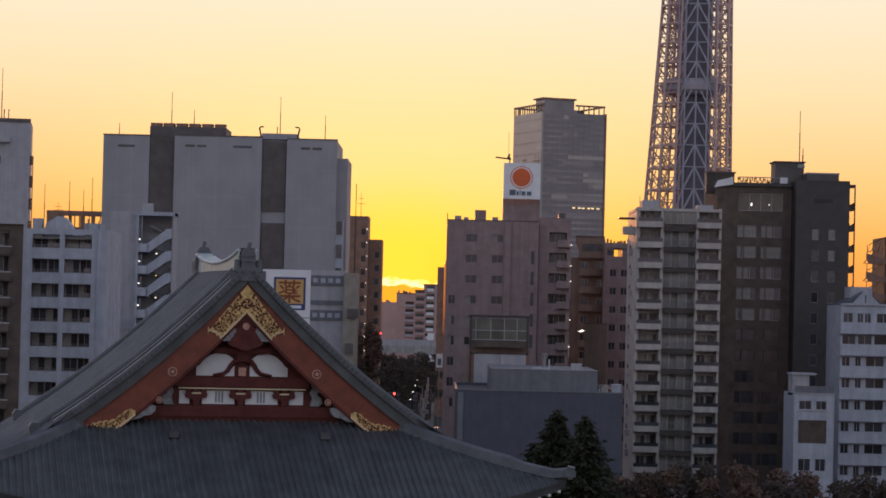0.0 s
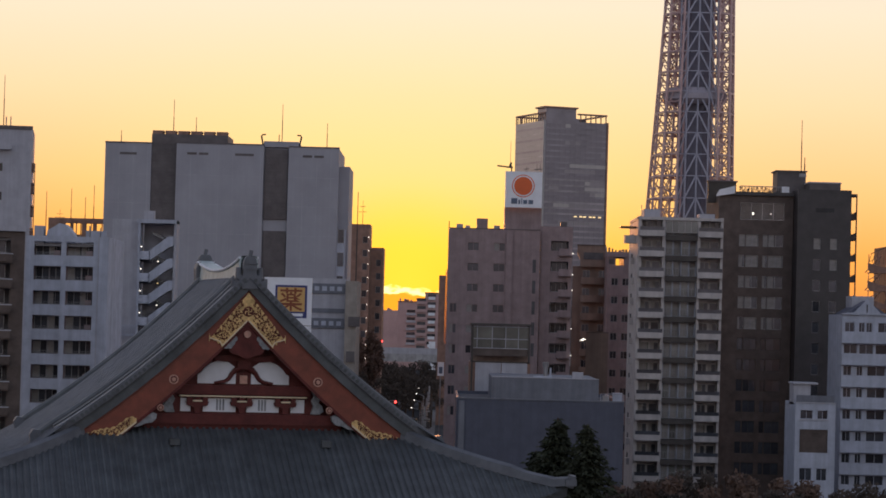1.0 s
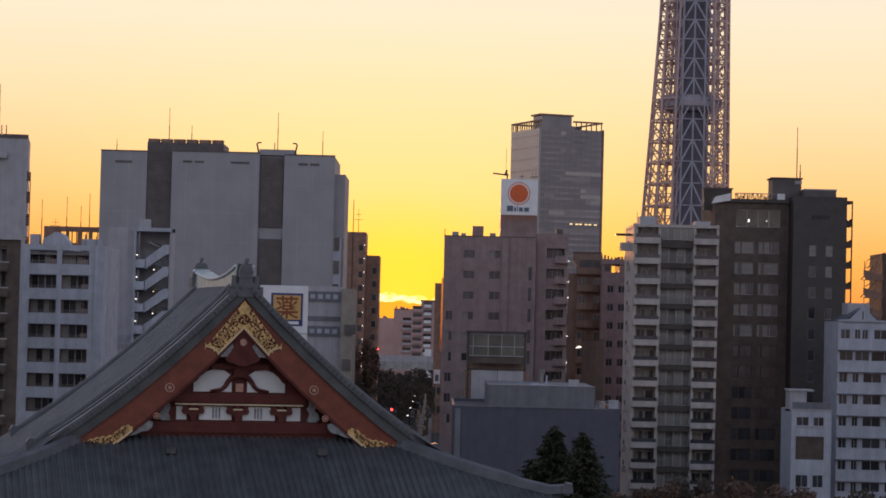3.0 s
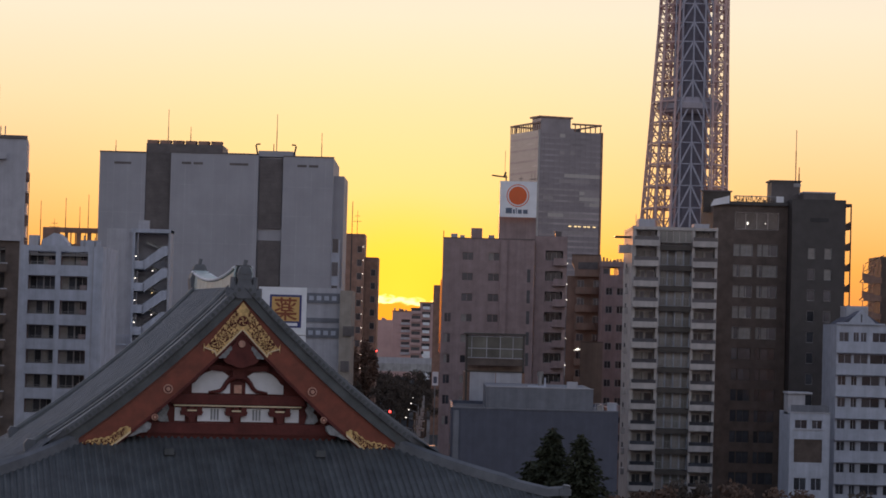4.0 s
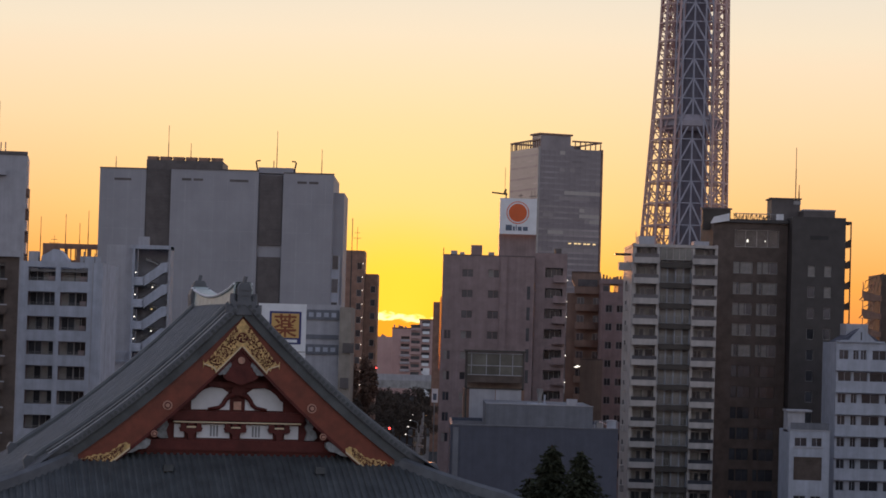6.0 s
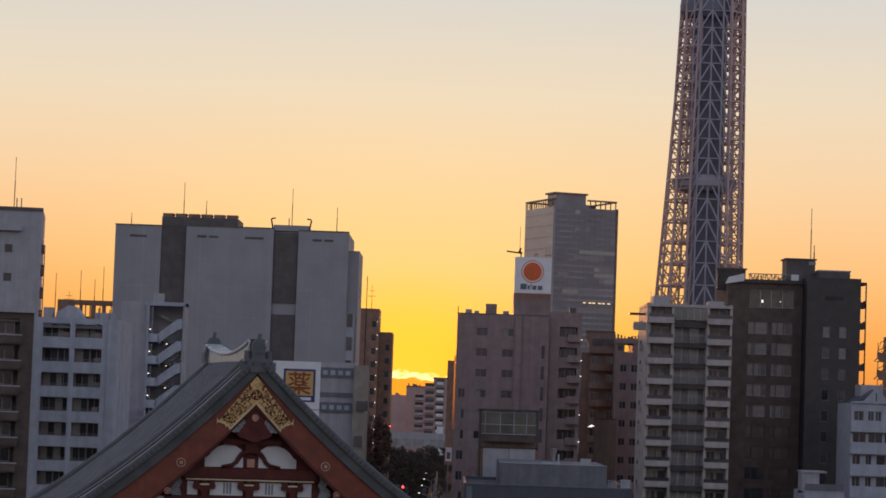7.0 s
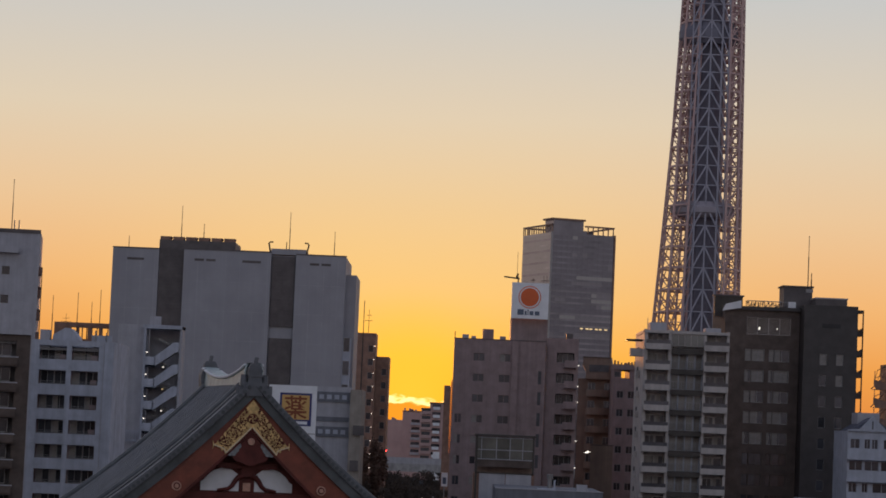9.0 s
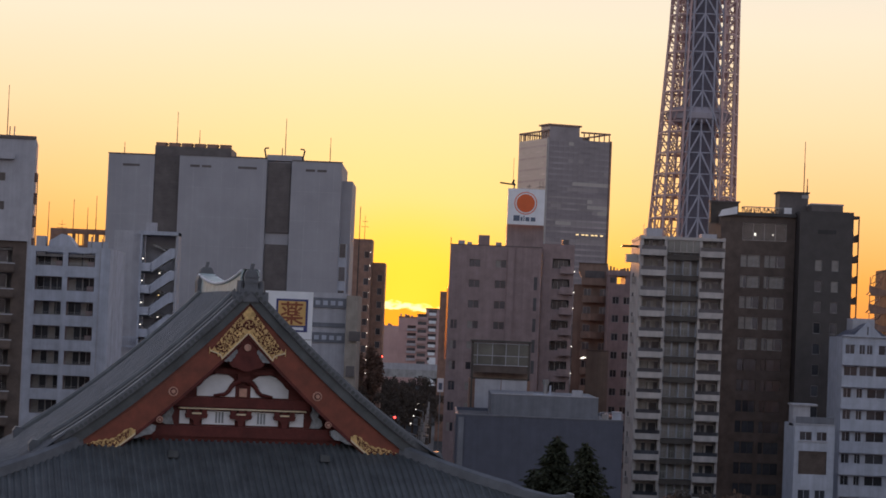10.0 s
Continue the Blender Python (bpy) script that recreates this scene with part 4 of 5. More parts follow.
def pavilion_block():
    b = building("low_office_block", "low building with a black-framed glazed rooftop pavilion", 3.5, 11.6, 335, 10, 20.0, BROWN)
    boxes("white_panel", [(0.8, 4.2, -0.2, -0.003, 16.0, 20.0), (4.3, 7.7, -0.2, -0.003, 16.0, 20.0)], PALE, b)
    bm = bmesh.new()
    box(bm, 0.2, 8.0, -0.3, 0.0, 20.0, 20.17)
    for u in (0.2, 7.75):
        box(bm, u, u + 0.25, -0.3, 0.0, 20.0, 25.1)
        box(bm, u, u + 0.24, 6.0, 6.3, 20.0, 25.1)
    box(bm, 0.0, 8.2, -0.5, 6.4, 24.95, 25.2)
    box(bm, 0.2, 0.44, -0.3, 0.0, 9, 20)
    part("pavilion_frame", bm, DARKSLAB, b)
    for u in (0.9, 2.9, 4.7, 6.4):
        boxes("glazing_bar", [(u, u + 0.09, -0.2, -0.13, 21.9, 24.9)], PALE, b)
    for z in (21.85, 23.1, 24.72):
        boxes("glazing_bar", [(0.46, 7.74, -0.22, -0.15, z, z + 0.1)], PALE, b)
    edges = [0.46, 0.95, 2.95, 4.75, 6.45, 7.74]
    for z0, z1 in ((21.95, 23.1), (23.2, 24.72)):
        for u0, u1 in zip(edges, edges[1:]):
            boxes("pane", [(u0, u1 - 0.03, -0.12, -0.08, z0, z1)], PAVPANE, b)
    boxes("apron_panel", [(0.46, 7.74, -0.1, 0.0, 20.9, 21.83)], DARKBROWN, b)
    boxes("inner_wall", [(0.3, 7.9, 2.0, 2.2, 20, 24.9)], TAUPE, b)


def blue_block():
    b = building("hall", "blue-grey metal-clad windowless hall behind the conifers", 1.7, 21.7, 300, 32, 16.25, BLUE, parapet=0.4)
    boxes("upper_block", [(4.3, 17.3, 6, 28, 15.5, 18.75)], BLUEPALE, b)
    boxes("upper_coping", [(4.25, 17.35, 5.9, 6.1, 18.75, 18.84)], PALE, b)
    boxes("coping", [(-0.1, 20.1, -0.12, 0.35, 16.25, 16.4)], BLUEPALE, b)
    bm = bmesh.new()
    for k in range(1, 20):
        box(bm, k * 1.0, k * 1.0 + 0.05, -0.03, -0.003, 0.2, 16.05)
    part("standing_seam", bm, BLUE, b)
    boxes("duct", [(0.3, 1.0, -0.4, -0.003, 2, 16.0)], BLUEPALE, b)
    boxes("roof_rail", [(17.2, 19.9, 0.5, 0.56, 17.2, 17.26)] + [(17.2 + k * 0.9, 17.26 + k * 0.9, 0.5, 0.56, 16.0, 17.2) for k in range(4)], PALE, b)
    boxes("roof_unit", [(18.7, 19.8, 0.6, 1.8, 15.7, 17.35)], WHITE, b, "pale square roof unit")
    boxes("roof_unit", [(17.5, 18.3, 1.2, 2.0, 15.7, 17.0)], FRAME, b)
    boxes("roof_unit", [(14.2, 15.5, 8, 9.2, 18.75, 19.55)], PALE, b)
    boxes("white_membrane", [(9.4, 11.6, 6.6, 8.2, 18.75, 18.98)], WHITE, b)
    bm = bmesh.new()
    beam(bm, (10.9, 8.6, 18.7), (10.9, 8.6, 20.2), 0.55, 10)
    beam(bm, (10.9, 8.6, 20.15), (10.9, 8.6, 20.7), 0.8, 10)
    part("vent_cowl", bm, STEEL, b)
    boxes("vent_pipe", [(11.4, 11.6, 8.4, 8.6, 18.7, 20.0)], WHITE, b)


def brown_bay_block():
    b = thing("apartment_block", 21.7, 420, 0, "taupe apartment block with curved balconies and a mansard top", "building", rz=-3.4)
    boxes("wall", [(0.8, 5.4, 1.2, 14, 0, 35.0)], TAUPE, b)
    boxes("recessed_wing", [(-0.5, 0.797, 2.2, 9, 0, 35.0)], TAUPE, b)
    bm = bmesh.new()
    prism(bm, [(0.75, 34.9), (5.45, 34.9), (5.4, 35.8), (4.95, 38.4), (0.3, 38.4), (0.2, 37.3), (0.75, 36.2)], 0.2, 12)
    part("mansard", bm, TAUPE, b)
    boxes("roof_edge", [(0.2, 5.05, 0.1, 12.1, 38.4, 38.6)], DARKBROWN, b)
    boxes("top_window", [(1.3, 4.6, 0.12, 0.197, 36.1, 37.3)], SHADE, b)
    bm = bmesh.new()
    beam(bm, (5.0, 0.1, 38.4), (5.5, 0.1, 35.6), 0.16)
    beam(bm, (5.5, 0.1, 35.6), (5.5, 0.1, 0.3), 0.16)
    part("edge_trim", bm, PALE, b)
    for i in range(10):
        z = 32.2 - i * 3.0
        bm = bmesh.new()
        pts = [(3.1 + 2.2 * math.cos(a), 1.4 - 1.5 * math.sin(a)) for a in [math.pi * k / 12 for k in range(13)]]
        lo = [bm.verts.new((x, y, z - 0.2)) for x, y in pts]
        hi = [bm.verts.new((x, y, z + 0.95)) for x, y in pts]
        for k in range(12):
            bm.faces.new((lo[k], lo[k + 1], hi[k + 1], hi[k]))
        bm.faces.new(lo)
        part("balcony", bm, TAUPE, b)
        window(b, 1.2, 2.4, z + 0.3, z + 2.1, 1.12, 2)
        window(b, 3.9, 5.1, z + 0.3, z + 2.1, 1.12, 2)
    k = building("low_block", "plain dark brown windowless block between taller flats", 22.3, 25.8, 395, 10, 24.0, TAUPE, rz=-3.6)
    boxes("coping", [(-0.05, 3.55, -0.06, 0.3, 24.0, 24.15)], DARKBROWN, k)
    bm = bmesh.new()
    beam(bm, (0.0, 0.2, 22.9), (-0.5, 0.0, 22.95), 0.1)
    prism(bm, [(-1.0, 22.75), (-0.3, 22.75), (-0.3, 23.15)], -0.15, 0.25)
    part("floodlight", bm, WHITELAMP, k, "lit white floodlight on a bracket")
    holes = [(0.6, 1.7, 31.8 - i * 3, 33.0 - i * 3) for i in range(10)] + [(2.4, 3.5, 31.8 - i * 3, 33.0 - i * 3) for i in range(10)]
    c = building("apartment_block", "pale block with an open roof loggia between taller ones", 26.6, 30.9, 412, 12, 35.1, MAUVE, holes, parapet=0.02)
    for h in holes:
        window(c, *h, 0.2, 2)
    boxes("loggia_wall", [(0.0, 1.25, 0.0, 11.0, 35.1, 36.45)], MAUVE, c)
    boxes("loggia_window", [(0.15, 1.05, -0.03, -0.003, 35.25, 36.1)], SHADE, c)
    boxes("loggia_pier", [(2.6, 4.3, 0.0, 11.0, 35.1, 36.45)], MAUVE, c)
    boxes("loggia_roof", [(-0.1, 4.3, -0.3, 11.3, 36.45, 37.3)], MAUVE, c)
    rng = random.Random(8)
    for q in range(7):
        u = 0.05 + q * 0.55
        boxes("roof_unit", [(u, u + rng.uniform(0.2, 0.5), 0.3, 1.0, 37.3, 37.3 + rng.uniform(0.2, 0.7))], BROWN, c)


mauve_block()
glass_tower()
pavilion_block()
blue_block()
brown_bay_block()
bk = building("apartment_block", "narrow brown block behind the mauve building", -1.5, 7.0, 600, 12, 35.7, BROWN)


# ---- buildings on the right ----
def balcony_flats():
    b = thing("apartment_block", 26.3, 345, 0, "tall beige apartment block with stacked balconies", "building")
    W, H, F = 11.7, 40.9, 2.80
    rng = random.Random(12)
    boxes("wall", [(0, W, 1.6, 16, 0, H - 1.0)], APT, b)
    boxes("pier", [(0, 0.5, 0, 1.6, 0, H - 0.4)], APT, b)
    boxes("pier", [(3.35, 3.75, -0.2, 1.6, 0, H - 0.4)], APT, b)
    boxes("pier", [(8.2, 8.55, -0.2, 1.6, 0, H - 0.4)], APT, b)
    boxes("pier", [(W - 0.35, W, 0, 1.6, 0, H - 0.4)], APT, b)
    boxes("roof_slab", [(0, W, -0.3, 16, H - 0.9, H - 0.5)], APT, b)
    window(b, 3.82, 8.15, H - 2.6, H - 0.95, -0.12, 5, frame_mat=APT, pane_mat=GREENPANE)
    boxes("top_room", [(3.8, 8.2, 0.0, 1.6, H - 2.65, H - 0.91)], CURTAIN, b)
    boxes("roof_box", [(1.0, 3.2, 3, 7, H - 0.5, H + 0.7)], PALE, b)
    boxes("roof_box", [(8.7, 10.8, 3, 7, H - 0.5, H + 0.2)], PALE, b)
    for i in range(13):
        z = H - 2.9 - i * F
        for u0, u1 in ((0.5, 3.35), (8.55, W - 0.35)):
            boxes("balcony", [(u0 - 0.35, u1 + 0.25, -1.1, -0.98, z - 0.25, z + 0.55), (u0 - 0.35, u1 + 0.25, -0.98, 1.6, z - 0.25, z - 0.05)], APT, b)
            boxes("balcony_glass", [(u0 - 0.3, u1 + 0.2, -1.07, -1.03, z + 0.55, z + 1.05)], GLASS, b)
            window(b, u0 + 0.2, u0 + 1.4, z, z + 2.0, 1.5, 2, curtain=rng.choice((0, 0.5, 0.9)))
            window(b, u0 + 1.6, u1 - 0.1, z, z + 2.0, 1.5, 1, curtain=rng.choice((0, 0.5)))
            if rng.random() < 0.5:
                boxes("air_conditioner", [(u0 + 1.7, u0 + 2.4, 0.6, 0.9, z, z + 0.6)], WHITE, b)
        # recessed middle bay with dark slab edges and tall windows
        boxes("slab_edge", [(3.75, 8.2, -0.1, 1.6, z - 0.75, z - 0.05)], DARKSLAB, b)
        for k in range(4):
            u = 3.85 + k * 1.1
            window(b, u + 0.05, u + 1.0, z, z + 2.05, 0.9 + 0.5 * (k % 2 if i % 3 else 0), 1, curtain=rng.choice((0, 0.95, 0.95)), frame_mat=PALE, pane_mat=GREENPANE)
        for u in (3.78, 4.88, 5.98, 7.08, 8.06):
            boxes("mullion", [(u, u + 0.13, 0.72, 0.85, z - 0.05, z + 2.15)], WHITE, b)
        bm = bmesh.new()
        bars = [3.8 + k * 0.37 for k in range(12)]
        grid_slab(bm, sorted(bars + [u + 0.04 for u in bars]), [z, z + 1.0, z + 1.06], lambda x, h: h > z + 1.0 or any(u < x < u + 0.04 for u in bars), 0.0, 0.05)
        part("railing", bm, FRAME, b)
    # balconies on the side street wall
    for i in range(12):
        z = H - 3.9 - i * F
        boxes("side_balcony", [(-1.6, -0.003, 3.0, 5.0, z - 0.2, z + 0.9)] if i < 1 else [(-0.5, -0.003, 6.0, 8.0, z - 0.2, z + 0.7)], APT, b)
        # side windows drawn in the shade colour, so they mirror no sky
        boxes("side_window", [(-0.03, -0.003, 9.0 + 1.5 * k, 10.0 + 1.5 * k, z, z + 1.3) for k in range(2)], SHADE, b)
    boxes("side_canopy", [(-2.2, -0.003, 3.0, 5.4, H - 2.0, H - 1.75)], BLACK, b)
    boxes("roof_aerial", [(0.5, 0.58, 1.9, 1.98, H - 0.6, H + 1.2)], STEEL, b)


def dark_block():
    holes = []
    for i in range(12):
        z = 37.5 - i * 3.05
        holes += [(3.1, 4.0, z, z + 1.75), (4.1, 5.95, z, z + 1.75), (6.6, 7.3, z, z + 1.75), (7.4, 9.6, z, z + 1.75)]
    holes.append((3.2, 9.7, 41.4, 44.0))
    b = building("office_block", "dark brown tiled hotel block with paired windows", 40.0, 51.0, 370, 18, 45.3, DARKBROWN, holes, inside=2.5)
    rng = random.Random(5)
    for i, h in enumerate(holes):
        window(b, *h, 0.22, 1 if h[1] - h[0] < 1.2 else (4 if h[1] - h[0] > 4 else 2), curtain=0 if h[2] > 41 else rng.choice((0.95, 0.6, 0.95, 0.4)) if h[2] > 24 else 0, pane_mat=CLEARGLASS if h[2] > 41 else None, frame_mat=None if h[2] > 24 else DARKSLAB)
    boxes("lamp_shade", [(5.15, 5.37, 1.4, 1.7, 42.2, 42.6)], WHITELAMP, b)
    boxes("lamp_shade", [(7.85, 7.97, 1.6, 1.8, 42.3, 42.5)], WHITELAMP, b)
    boxes("roof_edge", [(-0.4, 11.0, -0.5, -0.003, 45.0, 45.5)], CHARCOAL, b)
    bm = bmesh.new()
    prism(bm, [(-0.55, 44.7), (2.25, 45.2), (2.25, 46.3), (-0.05, 45.7)], -0.75, -0.6)
    part("slanted_screen", bm, PLASTER, b, "white slanted screen")
    boxes("white_screen", [(9.2, 10.3, -0.2, -0.1, 45.5, 46.4)], PLASTER, b)
    bm = bmesh.new()
    for k in range(22):
        box(bm, 3.1 + k * 0.33, 3.16 + k * 0.33, 0.2, 0.26, 45.3, 46.4)
    box(bm, 3.1, 10.2, 0.18, 0.28, 46.3, 46.42)
    part("roof_rail", bm, STEEL, b)
    boxes("roof_house", [(-1.2, 2.95, 4, 5.6, 44.0, 47.1)], DARKSLAB, b)
    boxes("roof_house_cap", [(-1.4, 3.15, 3.8, 5.8, 47.1, 47.3)], STRIPE, b)
    holes = []
    for i in range(9):
        z = 37.2 - i * 3.05
        holes += [(2.4, 3.45, z, z + 1.6), (4.8, 5.85, z, z + 1.6)]
    c = building("office_block", "charcoal wing of the hotel with an open side stair", 51.1, 58.9, 366, 18, 45.9, CHARCOAL, holes)
    for i, h in enumerate(holes):
        window(c, *h, 0.2, 1, curtain=0.95 if i in (0, 1, 3) else 0)
    boxes("vent_slot", [(2.6, 5.3, -0.05, -0.003, 42.6, 43.2)], BLACK, c)
    boxes("roof_house", [(-2.35, 1.9, 6.0, 11, 44.0, 48.75)], STRIPE, c)
    boxes("roof_house_cap", [(-2.6, 2.1, 5.8, 11.2, 48.75, 48.95)], STRIPE, c)
    boxes("roof_house", [(1.8, 6.4, 1.5, 6, 45.0, 46.9)], STRIPE, c)
    boxes("roof_coping", [(1.7, 6.5, 1.4, 6.1, 46.9, 47.1)], PALE, c)
    bm = bmesh.new()
    for i in range(13):
        z = 42.0 - i * 3.05
        prism(bm, [(7.8, z - 0.15), (8.9, z - 0.15), (8.9, z + 0.95), (7.8, z + 0.3)], 2.0, 2.2)
        box(bm, 7.8, 8.9, 2.0, 5.0, z - 0.3, z - 0.15)
        prism(bm, [(7.8, z + 1.6), (8.2, z + 0.6), (8.4, z + 0.6), (8.0, z + 1.6)], 3.0, 3.2)
    box(bm, 8.8, 8.98, 2.0, 2.2, 5, 45.3)
    box(bm, 7.8, 8.98, 2.0, 5.0, 45.1, 45.5)
    part("side_stair", bm, DARKBROWN, c)
    shrubs = thing("roof_planter", 43.2, 371.2, 44.4, "row of bare shrubs in a long trough on a roof terrace", "plants")
    boxes("trough", [(0, 6.0, 0, 0.6, 0, 0.9)], DARKSLAB, shrubs)
    bm = bmesh.new()
    for k in range(26):
        x = 0.1 + k * 0.225 + rng.uniform(-0.08, 0.08)
        top = rng.uniform(1.4, 2.2)
        beam(bm, (x, 0.3, 0.85), (x + rng.uniform(-0.2, 0.2), 0.3, top), 0.05)
        foliage(bm, (x, 0.3, top - 0.3), 0.18, 0.4, 16, 0.12, rng)
    part("shrubs", bm, LEAF, shrubs)
    antenna(52.0, 370, 48.4, 56.3, 0.11)
    antenna(52.5, 370, 48.4, 50.8, 0.14)


def small_white_house():
    holes = [(0.65, 2.25, 13.95, 15.1), (2.85, 4.2, 13.95, 15.1), (0.6, 4.25, 9.6, 12.6), (0.65, 2.25, 6.0, 7.6), (2.85, 4.2, 6.0, 7.6)]
    b = building("small_office_house", "small white house with a flat roof and box penthouse", 45.8, 51.0, 326, 10, 16.0, WHITE, holes, parapet=0.3, back=DARKBROWN)
    for h in holes:
        if h[3] - h[2] < 2:
            window(b, *h, 0.2, 2, frame_mat=WHITE)
    for k in range(9):
        boxes("shutter_slat", [(0.6, 4.25, 0.16, 0.22, 9.62 + k * 0.33, 9.92 + k * 0.33)], DARKBROWN, b)
    boxes("coping", [(-0.1, 5.3, -0.1, 0.3, 16.0, 16.12)], PALE, b)
    boxes("roof_screen", [(0.2, 5.15, 0.7, 0.85, 15.7, 17.0)], BLUEPALE, b)
    boxes("penthouse", [(0.0, 2.2, 2, 6, 15.7, 18.4)], PALE, b)
    boxes("penthouse_roof", [(-0.15, 3.1, 1.7, 6.2, 18.4, 18.62)], PALE, b)
    boxes("sill", [(0.5, 4.4, -0.12, -0.003, 13.8, 13.95)], PALE, b)


def gabled_white_flats():
    holes = []
    for i in range(8):
        z = 25.35 - i * 2.95
        if i == 1:
            holes += [(0.3, 2.1, z, z + 1.3), (2.4, 4.3, z, z + 1.3), (4.6, 8.2, z, z + 1.3)]
        else:
            holes += [(0.4, 1.7, z, z + 1.3), (2.3, 3.1, z, z + 1.3), (3.3, 4.1, z, z + 1.3), (4.9, 6.8, z, z + 1.3), (7.2, 9.0, z, z + 1.3)] if i == 0 else \
                [(0.3, 1.4, z, z + 1.3), (2.1, 2.9, z, z + 1.3), (3.55, 6.0, z, z + 1.3), (6.7, 8.9, z, z + 1.3)]
    b = building("apartment_block", "white flats with full-width balconies and a pointed gable parapet", 53.8, 63.0, 340, 12, 27.7, WHITE, holes, inside=1.5)
    for u0, u1, z0, z1 in holes:
        window(b, u0, u1, z0, z1, 0.24, 2, frame_mat=WHITE)
    for i in range(8):
        z = 25.35 - i * 2.95
        boxes("balcony", [(-0.1, 9.2, -0.9, -0.78, z - 1.5, z - 0.02), (-0.1, 9.2, -0.78, -0.003, z - 1.5, z - 1.35), (-0.1, 0.0, -0.78, -0.003, z - 1.35, z - 0.02)], WHITE, b)
    bm = bmesh.new()
    prism(bm, [(-0.05, 27.7), (6.5, 27.7), (6.5, 27.9), (5.2, 27.9), (3.3, 29.8), (1.6, 28.0), (-0.05, 27.9)], -0.35, 0.25)
    part("gable_parapet", bm, WHITE, b)
    boxes("slot", [(3.2, 3.38, -0.38, -0.353, 28.0, 29.1)], SHADE, b)
    bm = bmesh.new()
    prism(bm, [(0.4, 27.75), (3.3, 29.6), (6.2, 27.75)], 0.25, 9)
    part("gable_roof", bm, BLUE, b)
    boxes("roof_house", [(1.9, 4.9, 4, 9, 27.0, 30.25)], PALE, b)


def dark_stair_block():
    b = building("apartment_block", "dark block edge with open steel balconies", 73.6, 86.0, 420, 12, 39.6, DARKBROWN)
    for i in range(8):
        z = 36.2 - i * 3.0
        bm = bmesh.new()
        prism(bm, [(-2.9, z - 1.1), (0.0, z - 1.1), (0.0, z - 0.2), (-1.0, z - 0.05), (-3.3, z + 0.6), (-3.3, z - 0.3)], -1.4, -1.3)
        box(bm, -2.9, 0.0, -1.3, 2.0, z - 1.1, z - 0.95)
        for x in (-3.2, -1.5, -0.3):
            box(bm, x, x + 0.12, -1.39, -1.27, z - 0.4, z + 2.0)
        beam(bm, (-3.2, -1.2, z + 0.7), (-0.9, -1.2, z + 1.9), 0.12)
        beam(bm, (-3.2, 1.8, z - 1.0), (-0.5, 1.8, z + 1.9), 0.16)
        part("balcony", bm, BROWN, b)
    bm = bmesh.new()
    for k in range(6):
        beam(bm, (-3.2 + k * 0.6, -1.35, 36.7), (-2.7 + k * 0.6, -1.35, 38.3 + k * 0.28), 0.07)
    beam(bm, (-2.8, -1.35, 38.3), (0.3, -1.35, 39.75), 0.12)
    part("top_rail", bm, BLACK, b)
    boxes("roof_mast", [(2.0, 2.1, 1, 1.1, 38, 42.0)], BLACK, b)


balcony_flats()
dark_block()
small_white_house()
gabled_white_flats()
dark_stair_block()


# ---- street furniture ----
def traffic_light(x, y):
    t = thing("traffic_light", x, y, 0, "traffic light showing red on a grey pole", "traffic light")
    bm = bmesh.new()
    beam(bm, (-3.0, 0, 0), (-3.0, 0, 7.9), 0.2, 8)
    beam(bm, (-3.0, 0, 7.4), (0.7, 0, 7.5), 0.12, 6)
    part("pole", bm, STEEL, t)
    boxes("housing", [(-0.8, 0.8, -0.15, 0.15, 7.2, 7.8)], STEEL, t)
    for k, m in enumerate((BLACK, BLACK, REDLAMP)):
        bm = bmesh.new()
        disc(bm, -0.5 + k * 0.5, 7.5, 0.24, -0.22, -0.153, 16)
        part("lens", bm, m, t)


def street_lamp(x, y, h, arm):
    t = thing("street_lamp", x, y, 0, "grey street lamp with a curved arm", "street lamp", group="street lamps")
    bm = bmesh.new()
    beam(bm, (0, 0, 0), (0, 0, h), 0.18, 8)
    beam(bm, (0, 0, h), (arm, 0, h + 0.5), 0.12, 6)
    part("pole", bm, STEEL, t)
    boxes("lamp_head", [(arm - 0.14, arm + 0.14, -0.1, 0.1, h + 0.38, h + 0.5)], WHITELAMP, t, "lit white lamp head")


def utility_pole(x, y, h):
    t = thing("utility_pole", x, y, 0, "concrete utility pole with crossarms and transformer", "pole", group="utility poles")
    bm = bmesh.new()
    beam(bm, (0, 0, 0), (0, 0, h), 0.32, 10)
    part("pole", bm, CONCRETE, t)
    for z in (h - 0.6, h - 1.6):
        boxes("crossarm", [(-1.1, 1.1, -0.06, 0.06, z, z + 0.12)], DARKSLAB, t)
    bm = bmesh.new()
    beam(bm, (0.5, 0, h - 3.4), (0.5, 0, h - 2.3), 0.55, 10)
    part("transformer", bm, DARKSLAB, t)


traffic_light(-10.4, 535)
for k in range(6):
    street_lamp(-4.0, 380 + k * 42, 8.5, -1.6)
for k in range(5):
    utility_pole(-2.6, 350 + k * 38, 12.0)
sg = thing("shop_sign", -0.9, 420, 0, "white upright shop sign on a post", "sign")
boxes("panel", [(0, 1.05, 0, 0.25, 16.0, 18.3)], SIGNWHITE, sg)
boxes("panel_mark", [(0.22, 0.82, -0.02, -0.003, 16.4, 17.5)], SIGNTEXT, sg)
boxes("post", [(0.4, 0.6, 0.05, 0.25, 0, 16.0)], STEEL, sg)


# ---- unseen blocks added behind the viewer: the windows mirror them, not the low western sky ----
rng = random.Random(31)
